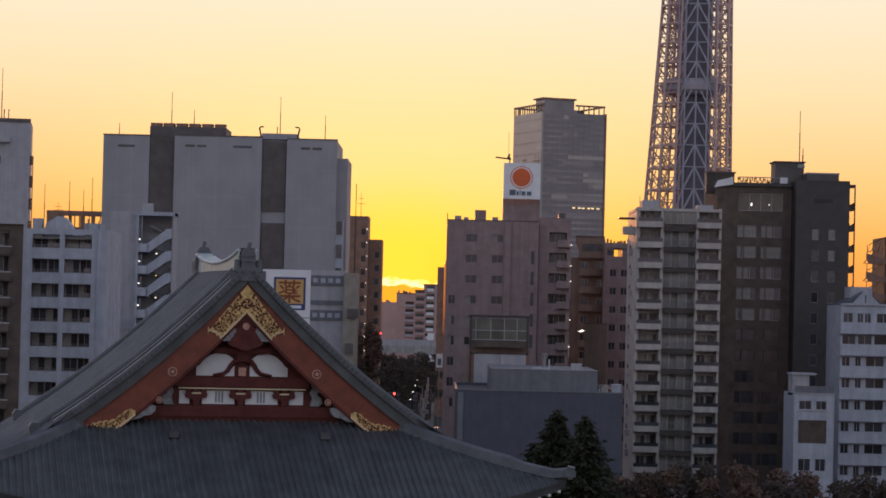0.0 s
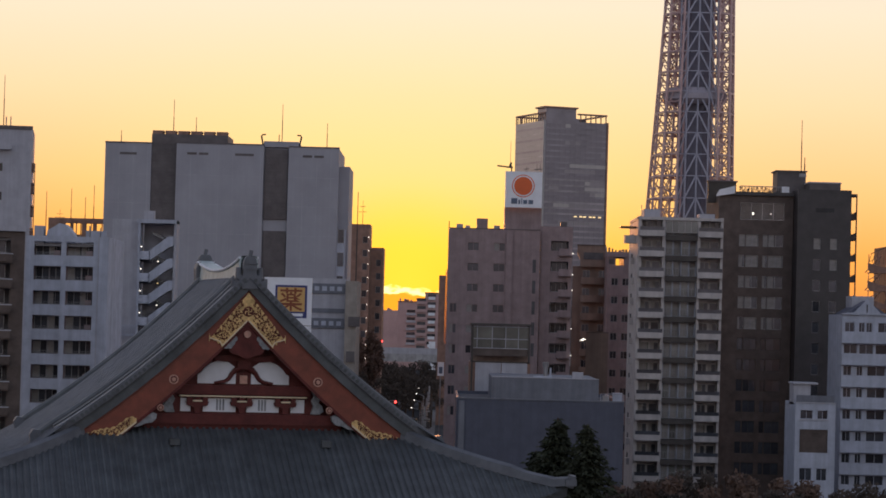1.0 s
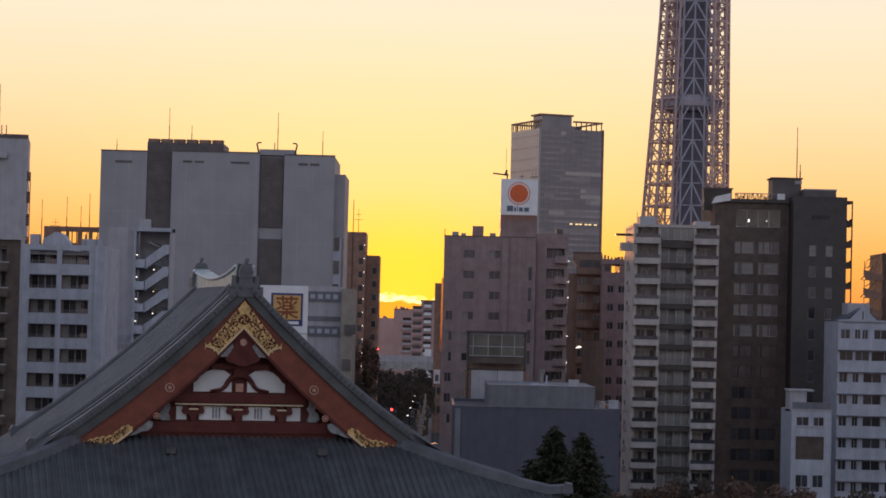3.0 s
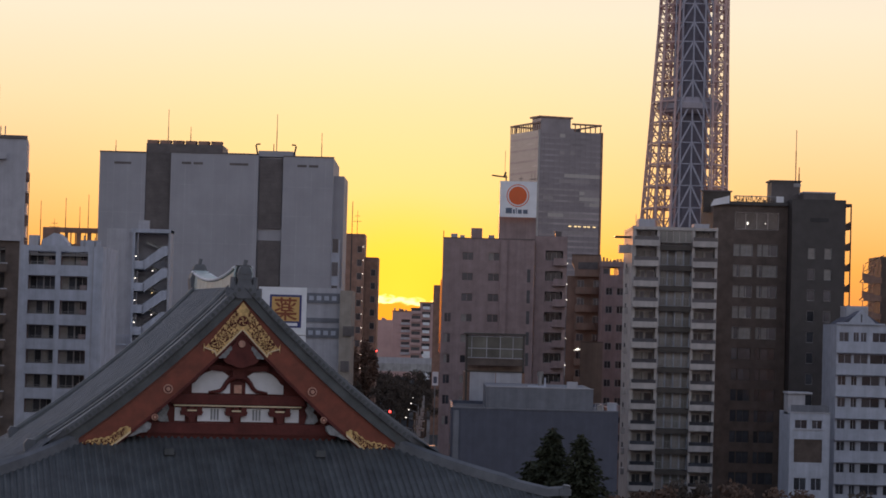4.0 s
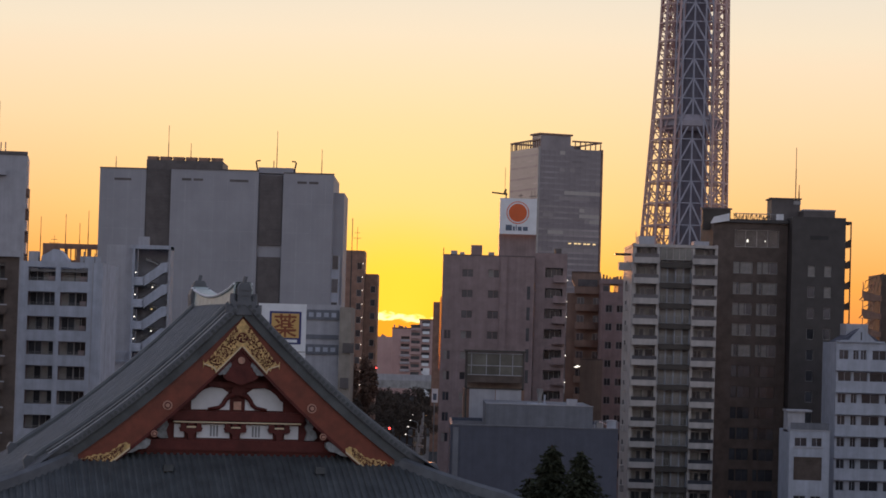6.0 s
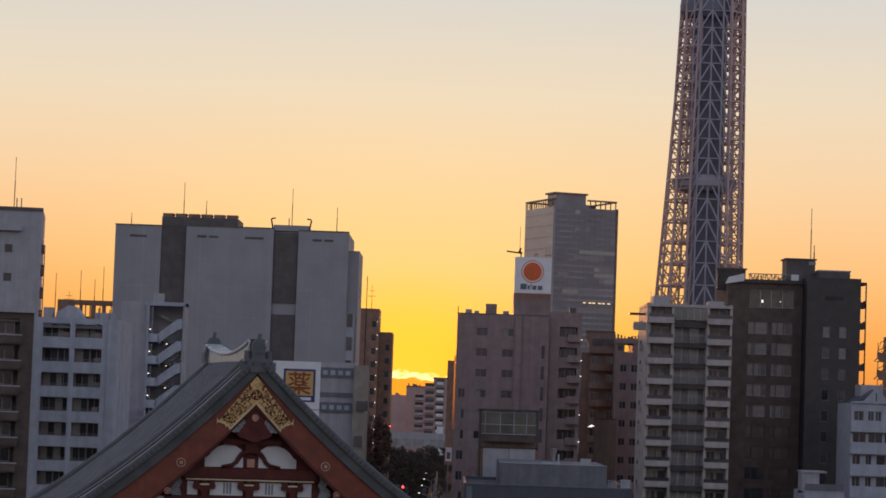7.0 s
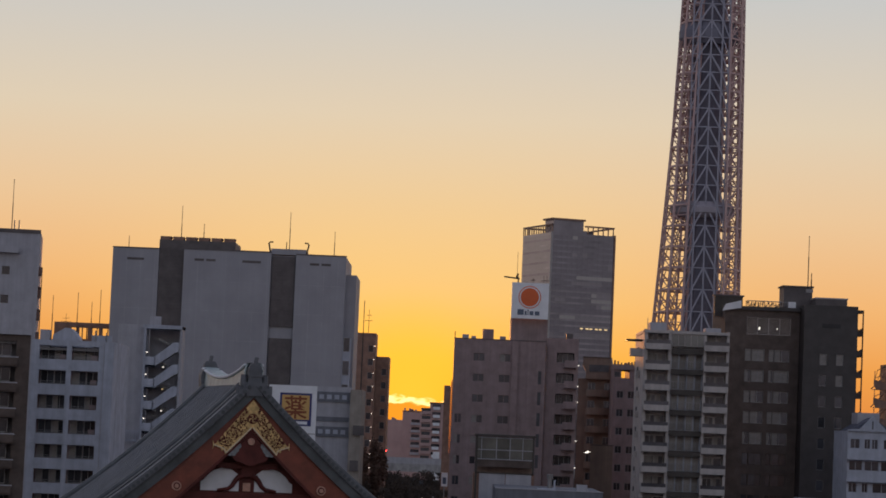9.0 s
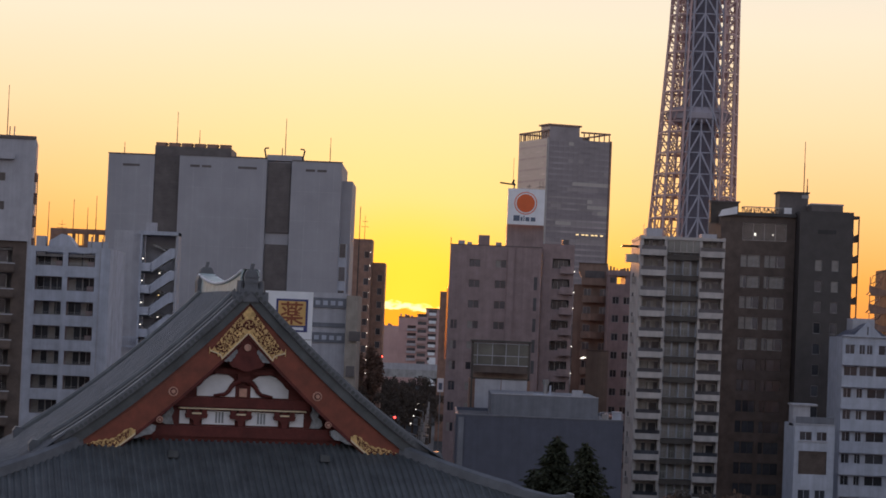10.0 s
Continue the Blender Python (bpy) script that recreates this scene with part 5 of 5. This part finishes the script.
for k in range(18):
    x = -340 + k * 40
    building("apartment_block", "unseen plain block added behind the viewpoint to cover the low sky", x, x + rng.uniform(24, 34), -rng.uniform(90, 170), 20, rng.uniform(24, 46), rng.choice((MAUVE, BEIGE, PALE, BROWN)))


# ---- the temple hall ----
APEX = 28.5          # top of the verge at the gable
RIDGE_LEN = 21.5


def smooth(a, b, x):
    t = min(1.0, max(0.0, (x - a) / (b - a)))
    return t * t * (3 - 2 * t)


def hip_z(s):
    return 18.05 - 0.40 * s + 0.0135 * s * s


def main_z(u):
    """Height of the main roof over the distance u from the ridge: steep above, sweeping out below."""
    u = abs(u)
    a = APEX - 1.05 * u + 0.0165 * u * u
    return a + (hip_z(u - 10.5) - a) * smooth(12.4, 14.4, u)


def skirt_z(u, s):
    """The lower roof under the gable, s metres out from the gable plane: it sags between the upturned corners."""
    half = 10.5 + max(s, 0)
    sag = 2.0 * (max(s, 0) / 8.5) ** 1.4 * (1 - min(1, abs(u) / half) ** 4)
    return hip_z(s) - sag


temple = thing("temple_hall", -12.5, 160, 0, "large temple hall with a sweeping grey tiled gable roof", "temple", rz=13.0)


def sheet(bm, fn, us, vs):
    grid = [[bm.verts.new(fn(u, v)) for v in vs] for u in us]
    for i in range(len(us) - 1):
        for j in range(len(vs) - 1):
            bm.faces.new((grid[i][j], grid[i + 1][j], grid[i + 1][j + 1], grid[i][j + 1]))


def lift(v):
    """The roof curls down to its verge near each gable."""
    k = max(0.0, 1 - v / 4.2)
    return 0.12 * (1 - k * k)


def main_point(side, u, v, up=0.0):
    """A point of the main roof; v from 0 at one gable to 1 at the other, the hips running out below."""
    out = max(0.0, u - 10.5)
    y = -out + v * (RIDGE_LEN + 2 * out)
    inner = min(y, RIDGE_LEN - y)
    z = main_z(u) + lift(max(inner, 0)) * (1 - smooth(8.0, 11.5, u)) + up
    return (side * u, y, z)


US = [0.0, 0.3, 0.7, 1.2, 1.8, 2.6, 3.5, 4.5, 5.6, 6.8, 8.0, 9.2, 10.5, 11.5, 12.5, 13.2, 14, 14.6, 15.5, 17, 19.0]
VS = [0, 0.04, 0.08, 0.12, 0.16, 0.2, 0.3, 0.5, 0.7, 0.8, 0.9, 1.0]
for side in (-1, 1):
    bm = bmesh.new()
    sheet(bm, lambda u, v: main_point(side, u, v), US, VS)
    sheet(bm, lambda u, v: main_point(side, u, v, -0.5), US, VS)
    r = part("main_roof", bm, MAINTILE, temple)
    # rows of round tiles down the slope
    bm = bmesh.new()
    y = 0.35
    while y < RIDGE_LEN:
        v = y / RIDGE_LEN
        last = None
        for u in US[1:]:
            w = 0.085
            out = max(0.0, u - 10.5)
            p = Vector(main_point(side, u, v))
            ring = [bm.verts.new(p + Vector((0, d, h))) for d, h in ((-w, 0), (-w * 0.6, 0.09), (w * 0.6, 0.09), (w, 0))]
            if last:
                for a in range(3):
                    bm.faces.new((last[a], last[a + 1], ring[a + 1], ring[a]))
            last = ring
        y += 0.42
    rows = part("roll_tiling", bm, MAINTILE, r)
    tagged(rows, "rows of round grey tiles", kind="stuff")

# ridges that run down the slope behind each verge
for side in (-1, 1):
    for v0 in (2.0, RIDGE_LEN - 2.0) if side < 0 else (2.0,):
        bm = bmesh.new()
        last = None
        for i in range(15):
            u = 0.7 + 12.3 * i / 14
            z = main_z(u)
            ring = [bm.verts.new((side * u, v0 + d, z + h)) for d, h in ((-0.45, 0.0), (-0.4, 0.34), (-0.18, 0.5), (0.18, 0.5), (0.4, 0.34), (0.45, 0.0))]
            if last:
                for a in range(5):
                    bm.faces.new((last[a], last[a + 1], ring[a + 1], ring[a]))
            else:
                bm.faces.new(ring)
            last = ring
        bm.faces.new(last)
        part("descending_ridge", bm, TILE, temple)
        bm = bmesh.new()
        z = main_z(13.0)
        prism(bm, [(side * 12.7, z - 0.1), (side * 13.3, z - 0.25), (side * 13.4, z + 0.35), (side * 13.2, z + 0.65), (side * 12.7, z + 0.6)], v0 - 0.5, v0 + 0.5)
        part("ridge_foot_tile", bm, VERGE, temple)

# verge: thick edge tiles along the gable, then the lacquered bargeboards under them
def swept(bm, side, u0, u1, top, bottom, y0, y1, n=28, outline=None):
    prev = None
    for i in range(n + 1):
        u = u0 + (u1 - u0) * i / n
        t0, b0 = top(u), bottom(u)
        q = [bm.verts.new((side * u, y, z)) for y, z in ((y0, t0), (y1, t0), (y1, b0), (y0, b0))]
        if prev:
            for a in range(4):
                c = (a + 1) % 4
                bm.faces.new((prev[a], prev[c], q[c], q[a]))
        else:
            bm.faces.new(q)
        prev = q
    bm.faces.new(prev[::-1])


def board_foot(u):
    return main_z(u) - 3.15 - 0.05 * smooth(0, 2, u) + 1.25 * smooth(8.0, 10.2, u)


for side in (-1, 1):
    bm = bmesh.new()
    swept(bm, side, 0.0, 12.0, lambda u: main_z(u) + 0.1, lambda u: main_z(u) - 0.42, -0.5, 0.6)
    part("verge_tile_edge", bm, VERGE, temple)
    bm = bmesh.new()
    swept(bm, side, 0.2, 12.0, lambda u: main_z(u) + 0.22, lambda u: main_z(u) - 0.05, 0.603, 1.55)
    part("verge_course", bm, TILE, temple)
    # soffit, made deeper to stand for the eave's shadow on the board
    bm = bmesh.new()
    swept(bm, side, 0.0, 11.6, lambda u: main_z(u) - 0.42, lambda u: main_z(u) - 1.18, -0.3, 0.6)
    part("verge_soffit", bm, TILE, temple)
    # round end tiles along the verge
    cap = bmesh.new()
    disc(cap, 0, 0, 0.12, -0.06, 0.04, 12)
    cap_me = mesh("end_tile", cap, TILE)
    for k in range(40):
        u = 0.35 + k * 0.27
        shared("end_tile", cap_me, temple, (side * u, -0.52, main_z(u) - 0.2))
    bm = bmesh.new()
    swept(bm, side, 0.0, 10.3, lambda u: main_z(u) - 1.18, board_foot, -0.05, 0.2)
    part("bargeboard", bm, RED, temple, "vermilion bargeboard")
    bm = bmesh.new()
    swept(bm, side, 0.0, 10.2, lambda u: board_foot(u) + 0.03, lambda u: board_foot(u) - 0.2, -0.1, 0.15)
    part("bargeboard_moulding", bm, DARKRED, temple)
    # gilt plates: one arm of the apex chevron and the tail of the board
    bm = bmesh.new()
    swept(bm, side, 0.0, 1.6, lambda u: main_z(u) - 1.35 - 0.22 * u, lambda u: board_foot(u) + 0.04, -0.13, -0.053, 14)
    swept(bm, side, 1.6, 2.45, lambda u: main_z(u) - 1.70 - 0.35 * (u - 1.6) + 0.06 * math.sin(u * 30), lambda u: board_foot(1.6) + 0.04 + 0.85 * (u - 1.6) + 0.1 * math.sin(u * 26), -0.13, -0.053, 16)
    part("gilt_plate", bm, GOLD, temple, "pierced gilt metal plate")
    bm = bmesh.new()
    swept(bm, side, 6.9, 10.1, lambda u: board_foot(u) + 0.1 + 0.6 * smooth(6.6, 7.5, u) * (1 - 0.6 * smooth(8.6, 10.1, u)) + 0.05 * math.sin(u * 16), lambda u: board_foot(u) - 0.02, -0.15, -0.053)
    part("gilt_plate", bm, GOLD, temple, "pierced gilt metal plate")
    bm = bmesh.new()
    swept(bm, side, 6.9, 10.1, lambda u: board_foot(u) + 0.05, lambda u: board_foot(u) - 0.08, -0.18, -0.153)
    part("gilt_rim", bm, CREAM, temple)
    bm = bmesh.new()
    swept(bm, side, 0.05, 1.6, lambda u: board_foot(u) + 0.14, lambda u: board_foot(u) + 0.02, -0.16, -0.133)
    zt = (main_z(2.45) - 2.0 + board_foot(1.6) + 0.76) / 2
    beam(bm, (side * 1.6, -0.15, board_foot(1.6) + 0.06), (side * 1.75, -0.15, board_foot(1.6) + 0.35), 0.07)
    beam(bm, (side * 1.75, -0.15, board_foot(1.6) + 0.35), (side * 2.42, -0.15, zt), 0.07)
    part("gilt_rim", bm, CREAM, temple)
    # scrolls cut through the plates, showing the lacquer
    rng = random.Random(21)
    bm = bmesh.new()
    for k in range(420):
        u = rng.uniform(0.3, 2.2)
        lo, hi = board_foot(min(u, 1.6)) + 0.25 + max(0, u - 1.6) * 0.9, main_z(u) - 1.3 - 0.3 * u
        if k > 230:
            u = rng.uniform(7.3, 9.9)
            lo, hi = board_foot(u) + 0.14, board_foot(u) + 0.6 - 0.3 * smooth(8.6, 10.1, u)
        if hi - lo < 0.1:
            continue
        z = rng.uniform(lo, hi)
        a, r = rng.uniform(0, 3.14), rng.uniform(0.04, 0.085)
        pts = [(side * u + r * math.cos(c) * math.cos(a) - 0.45 * r * math.sin(c) * math.sin(a), z + r * math.cos(c) * math.sin(a) + 0.45 * r * math.sin(c) * math.cos(a)) for c in [math.pi * q / 4 for q in range(8)]]
        prism(bm, pts, -0.16, -0.131)
    tagged(part("scroll_piercing", bm, DARKRED, temple), kind="stuff")
    for u, r, z in ((4.62, 0.3, 21.55), (5.4, 0.21, 19.75)):
        bm = bmesh.new()
        n = 20
        disc(bm, side * u, z, r, -0.14, -0.055, n)
        part("rosette", bm, PINK, temple, "round crest boss")
        bm = bmesh.new()
        disc(bm, side * u, z, r * 0.72, -0.17, -0.143, n)
        part("rosette_field", bm, DARKRED, temple)
        bm = bmesh.new()
        disc(bm, side * u, z, r * 0.45, -0.22, -0.173, 12)
        part("rosette_boss", bm, PINK, temple)
bm = bmesh.new()
disc(bm, 0, 25.95, 0.33, -0.19, -0.163, 24)
part("crest_field", bm, DARKRED, temple)
bm = bmesh.new()
for a in range(4):
    c, q = math.cos(a * math.pi / 2), math.sin(a * math.pi / 2)
    beam(bm, (0.03 * c, -0.2, 25.95 + 0.03 * q), (0.2 * c, -0.2, 25.95 + 0.2 * q), 0.05)
    beam(bm, (0.2 * c, -0.2, 25.95 + 0.2 * q), (0.2 * c - 0.17 * q, -0.2, 25.95 + 0.2 * q + 0.17 * c), 0.05)
part("crest", bm, GOLD, temple)

# gable wall, set back under the verge
G = 1.25
bm = bmesh.new()
pts = [(u, main_z(u) - 1.0) for u in [10.3, 8, 6, 4, 2.5, 1.2, 0.4]]
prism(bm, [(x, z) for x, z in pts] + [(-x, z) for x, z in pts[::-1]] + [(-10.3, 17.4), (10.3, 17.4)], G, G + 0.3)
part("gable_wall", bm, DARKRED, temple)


def on_gable(name, rows, material, y0, y1, label=""):
    bm = bmesh.new()
    for x0, x1, z0, z1 in rows:
        box(bm, x0, x1, y0, y1, z0, z1)
    return part(name, bm, material, temple, label)


on_gable("tie_beam", [(-4.3, 4.3, 20.6, 21.2)], DARKRED, G - 0.45, G)
on_gable("beam_line", [(-4.1, 4.1, 20.46, 20.54)], CREAM, G - 0.42, G)
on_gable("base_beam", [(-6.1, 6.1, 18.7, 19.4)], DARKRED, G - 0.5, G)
# dark strip added below the base beam as its shadow
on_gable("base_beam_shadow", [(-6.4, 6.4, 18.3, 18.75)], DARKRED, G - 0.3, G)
on_gable("upper_beam", [(-1.9, 1.9, 22.75, 23.1)], DARKRED, G - 0.35, G)
for u0, u1 in ((-4.0, -3.35), (-2.55, -0.45), (0.25, 2.35), (3.1, 4.0)):
    on_gable("plaster_panel", [(u0, u1, 19.5, 20.35)], PLASTER, G - 0.06, G - 0.003, "white plaster panel")
for c in (-1.45, 1.25):
    on_gable("panel_slat", [(c - 0.26, c - 0.14, 19.6, 20.3), (c - 0.06, c + 0.06, 19.6, 20.3), (c + 0.14, c + 0.26, 19.6, 20.3)], TEAL, G - 0.1, G - 0.063)
# rounded upper panels
for side in (-1, 1):
    bm = bmesh.new()
    outline = [(0.5, 21.3), (2.95, 21.3), (2.95, 21.85), (2.75, 21.98), (2.5, 22.3), (2.15, 22.58), (1.7, 22.75), (1.0, 22.68), (0.6, 22.4), (0.5, 22.2)]
    prism(bm, [(side * x, z) for x, z in outline], G - 0.06, G - 0.003)
    part("plaster_panel", bm, PLASTER, temple, "white plaster panel")
# frog-leg strut
for side in (-1, 1):
    bm = bmesh.new()
    tube(bm, [(side * x, G - 0.2, z) for x, z in ((0.25, 22.3), (0.55, 22.2), (0.78, 21.95), (0.95, 21.65), (1.2, 21.45), (1.9, 21.36))], [0.36, 0.36, 0.3, 0.28, 0.26, 0.14], 8)
    part("frog_leg_strut", bm, DARKRED, temple)
on_gable("strut_block", [(-0.4, 0.4, 22.25, 22.75)], DARKRED, G - 0.35, G - 0.06)
on_gable("strut_carving", [(-0.24, 0.24, 21.32, 21.85)], PINK, G - 0.14, G - 0.063)
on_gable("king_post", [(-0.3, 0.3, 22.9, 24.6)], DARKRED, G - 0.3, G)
# bracket sets between the panels
for c in (-2.95, -0.1, 2.72):
    bm = bmesh.new()
    box(bm, c - 0.18, c + 0.18, G - 0.4, G, 19.42, 19.9)
    prism(bm, [(c - 0.2, 19.7), (c + 0.2, 19.7), (c + 0.34, 19.86), (c + 0.66, 19.9), (c + 0.74, 20.14), (c - 0.74, 20.14), (c - 0.66, 19.9), (c - 0.34, 19.86)], G - 0.36, G - 0.01)
    for d in (-0.5, 0, 0.5):
        box(bm, c + d - 0.16, c + d + 0.16, G - 0.4, G, 20.1, 20.42)
    part("bracket", bm, DARKRED, temple)
    on_gable("bracket_face", [(c - 0.3, c + 0.3, 20.14, 20.24)], CREAM, G - 0.43, G - 0.403)
for side in (-1, 1):
    bm = bmesh.new()
    prism(bm, [(side * x, z) for x, z in ((4.4, 19.45), (4.95, 19.45), (5.2, 19.65), (5.1, 20.0), (4.85, 20.2), (5.0, 20.45), (4.95, 20.75), (4.65, 21.05), (4.4, 20.95), (4.55, 20.6), (4.4, 20.3), (4.55, 19.95))], G - 0.45, G - 0.02)
    part("carved_nosing", bm, TEAL, temple, "grey-green carved beam end")
    bm = bmesh.new()
    prism(bm, [(side * x, z) for x, z in ((5.6, 19.35), (5.85, 19.45), (6.1, 19.3), (6.5, 19.15), (6.8, 18.85), (7.3, 18.6), (7.25, 18.45), (6.7, 18.55), (6.3, 18.75), (5.9, 18.8), (5.65, 19.05))], 0.0, 0.5)
    part("carved_foot", bm, TEAL, temple, "grey-green carved foot of the bargeboard")
# pendant under the apex
bm = bmesh.new()
prism(bm, [(0, 25.2), (0.6, 24.4), (1.15, 23.7), (1.1, 23.4), (0.85, 23.2), (0.55, 23.15), (0.25, 23.0), (0, 22.95), (-0.25, 23.0), (-0.55, 23.15), (-0.85, 23.2), (-1.1, 23.4), (-1.15, 23.7), (-0.6, 24.4)], 0.05, 0.25)
part("gable_pendant", bm, DARKRED, temple, "red carved pendant")
bm = bmesh.new()
disc(bm, 0, 24.5, 0.22, -0.1, 0.045, 16)
part("pendant_boss", bm, PINK, temple)
for side in (-1, 1):
    bm = bmesh.new()
    for k, (x, z, r) in enumerate(((0.82, 24.2, 0.2), (1.06, 24.0, 0.3), (1.34, 23.76, 0.22), (1.1, 23.72, 0.16))):
        disc(bm, side * x, z, r, 0.0 - 0.02 * k, 0.18 + 0.01 * k, 14)
    part("pendant_wing", bm, TEAL, temple, "grey-green carved wing")

# ridge with its plastered sides, dipping in the middle, and the ornaments at the ends
bm = bmesh.new()
prev = None
for i in range(25):
    y = 0.3 + (RIDGE_LEN - 0.6) * i / 24
    k = (2 * i / 24 - 1) ** 2
    lo, hi = 27.4, 28.8 + 0.7 * k
    ring = [bm.verts.new((x, y, z)) for x, z in ((-0.62, lo), (-0.5, hi - 0.25), (-0.6, hi - 0.2), (-0.45, hi), (0.45, hi), (0.6, hi - 0.2), (0.5, hi - 0.25), (0.62, lo))]
    if prev:
        for a in range(7):
            bm.faces.new((prev[a], prev[a + 1], ring[a + 1], ring[a]))
    prev = ring
part("main_ridge", bm, RIDGE, temple, "pale green-white ridge")
for sx in (-1, 1):
    bm = bmesh.new()
    tube(bm, [(sx * 0.56, 0.4 + (RIDGE_LEN - 0.8) * i / 24, 28.68 + 0.7 * (2 * i / 24 - 1) ** 2) for i in range(25)], 0.2, 8)
    part("ridge_moulding", bm, PLASTER, temple, "white plaster roll along the ridge")
bm = bmesh.new()
for side in (-1, 1):
    box(bm, side * 0.75 - 0.14, side * 0.75 + 0.14, 0.2, RIDGE_LEN - 0.2, 27.35, 27.75)
part("ridge_foot_tiles", bm, VERGE, temple)
for y, h, w in ((-0.15, 0.0, 0.42), (RIDGE_LEN + 0.1, 0.5, 0.5)):
    bm = bmesh.new()
    prism(bm, [(-w * 1.25, 27.4), (w * 1.25, 27.4), (w * 1.1, 28.3), (w, 28.5 + h), (w * 1.05, 28.9 + h), (w * 0.9, 29.25 + h), (w * 0.6, 29.45 + h), (-w * 0.6, 29.45 + h), (-w * 0.9, 29.25 + h), (-w * 1.05, 28.9 + h), (-w, 28.5 + h), (-w * 1.1, 28.3)], y - 0.3, y + 0.4)
    beam(bm, (0.0, y, 29.4 + h), (0.08, y - 0.05, 29.85 + h), 0.26, 8)
    box(bm, -w * 1.15, w * 1.15, y - 0.36, y + 0.46, 28.62 + h, 28.72 + h)
    box(bm, -w * 1.15, w * 1.15, y - 0.36, y + 0.46, 28.95 + h, 29.03 + h)
    part("ridge_end_ornament", bm, VERGE, temple, "grey demon-face ridge-end tile")
    for sx in (-1, 1):
        bm = bmesh.new()
        for x, z, r in ((0.58, 28.1, 0.36), (0.86, 27.75, 0.34)) if y < 1 else ():
            beam(bm, (sx * x, y - 0.25, z), (sx * x, y + 0.5, z), r, 10)
        if y > 1:
            prism(bm, [(sx * q, z) for q, z in ((0.5, 27.0), (0.95, 27.0), (0.9, 27.9), (0.78, 28.1), (0.82, 28.9), (0.7, 29.3), (0.5, 29.4))], y - 1.6, y - 0.1)
        else:
            beam(bm, (sx * 0.72, y + 0.1, 27.5), (sx * 0.66, y + 0.1, 28.75), 0.42, 10)
            beam(bm, (sx * 1.0, y, 27.5), (sx * 1.0, y, 28.05), 0.34, 10)
        part("ridge_scroll", bm, VERGE, temple)
        bm = bmesh.new()
        tube(bm, [(sx * q, y + 0.5, z) for q, z in ((0.5, 28.6), (0.56, 28.95), (0.5, 29.25), (0.36, 29.45))], [0.16, 0.16, 0.13, 0.06], 8)
        part("ridge_horn", bm, RIDGE, temple)

# lower roof under the gable, with its hips
bm = bmesh.new()
SS = [-1.3, -0.5, 0.2, 1.2, 2.4, 3.6, 4.8, 6.0, 7.2, 8.5]
prev = None
for s in SS:
    half = 10.5 + max(s, 0)
    ring = [bm.verts.new((half * k / 20, -s, skirt_z(half * k / 20, s) - 0.04)) for k in range(-20, 21)]
    if prev:
        for a in range(40):
            bm.faces.new((prev[a], prev[a + 1], ring[a + 1], ring[a]))
    prev = ring
lip = [bm.verts.new(v.co + Vector((0, 0.2, -0.55))) for v in prev]
for a in range(40):
    bm.faces.new((prev[a], prev[a + 1], lip[a + 1], lip[a]))
lower = part("lower_roof", bm, TILE, temple)
for side in (-1, 1):
    bm = bmesh.new()
    last = None
    for i in range(13):
        s = -0.3 + 8.9 * i / 12
        p = Vector((side * (10.5 + s), -s, hip_z(s) + 0.05 + (0.25 if i == 12 else 0)))
        n = Vector((1, side, 0)).normalized()
        hgt = 0.55 if i < 9 else 0.4
        ring = [bm.verts.new(p + n * a + Vector((0, 0, b))) for a, b in ((-0.34, -0.2), (-0.26, hgt * 0.7), (0, hgt), (0.26, hgt * 0.7), (0.34, -0.2))]
        if last:
            for a in range(4):
                bm.faces.new((last[a], last[a + 1], ring[a + 1], ring[a]))
        else:
            bm.faces.new(ring)
        last = ring
    bm.faces.new(last)
    part("hip_ridge", bm, VERGE, temple)
    for s, h in ((8.6, 0.75),):
        bm = bmesh.new()
        x, y, z = side * (10.5 + s), -s, hip_z(s)
        beam(bm, (x, y, z), (x + side * 0.12, y - 0.12, z + h), 0.5, 8)
        box(bm, x - 0.35, x + 0.35, y - 0.35, y + 0.1, z + 0.1, z + 0.5)
        part("hip_end_tile", bm, VERGE, temple)
bm = bmesh.new()
for k in range(60):
    u = -18.6 + k * 37.2 / 59
    z = skirt_z(u, 8.5) - 0.75
    box(bm, u - 0.09, u + 0.09, -8.3, -5.0, z, z + 0.16)
part("rafter_ends", bm, PLASTER, temple, "white painted rafter ends")
boxes("hall_wall", [(-15.5, 15.5, -4.0, RIDGE_LEN + 4, 0, 14.2)], DARKRED, temple)
for u in (-4.6, 5.05):
    boxes("roof_vent", [(u - 0.3, u + 0.3, -1.5, -1.0, skirt_z(u, 1.0) - 0.1, skirt_z(u, 1.0) + 0.32)], TILE, temple)

# rows of round tiles on the lower roof, one by one
k = -45
while k <= 45:
    u = k * 0.415
    bm = bmesh.new()
    last = None
    s0 = max(-1.2, abs(u) - 10.5 + 0.3)
    if s0 < 8.2:
        n = 10
        for i in range(n + 1):
            s = s0 + (8.6 - s0) * i / n
            z = skirt_z(u, s)
            ring = [bm.verts.new((u + d, -s, z + h)) for d, h in ((-0.12, -0.05), (-0.09, 0.05), (0, 0.09), (0.09, 0.05), (0.12, -0.05))]
            if last:
                for a in range(4):
                    bm.faces.new((last[a], last[a + 1], ring[a + 1], ring[a]))
            last = ring
        bm.faces.new(last)
        part("tile_roll", bm, TILE, lower)
    else:
        bm.free()
    k += 1
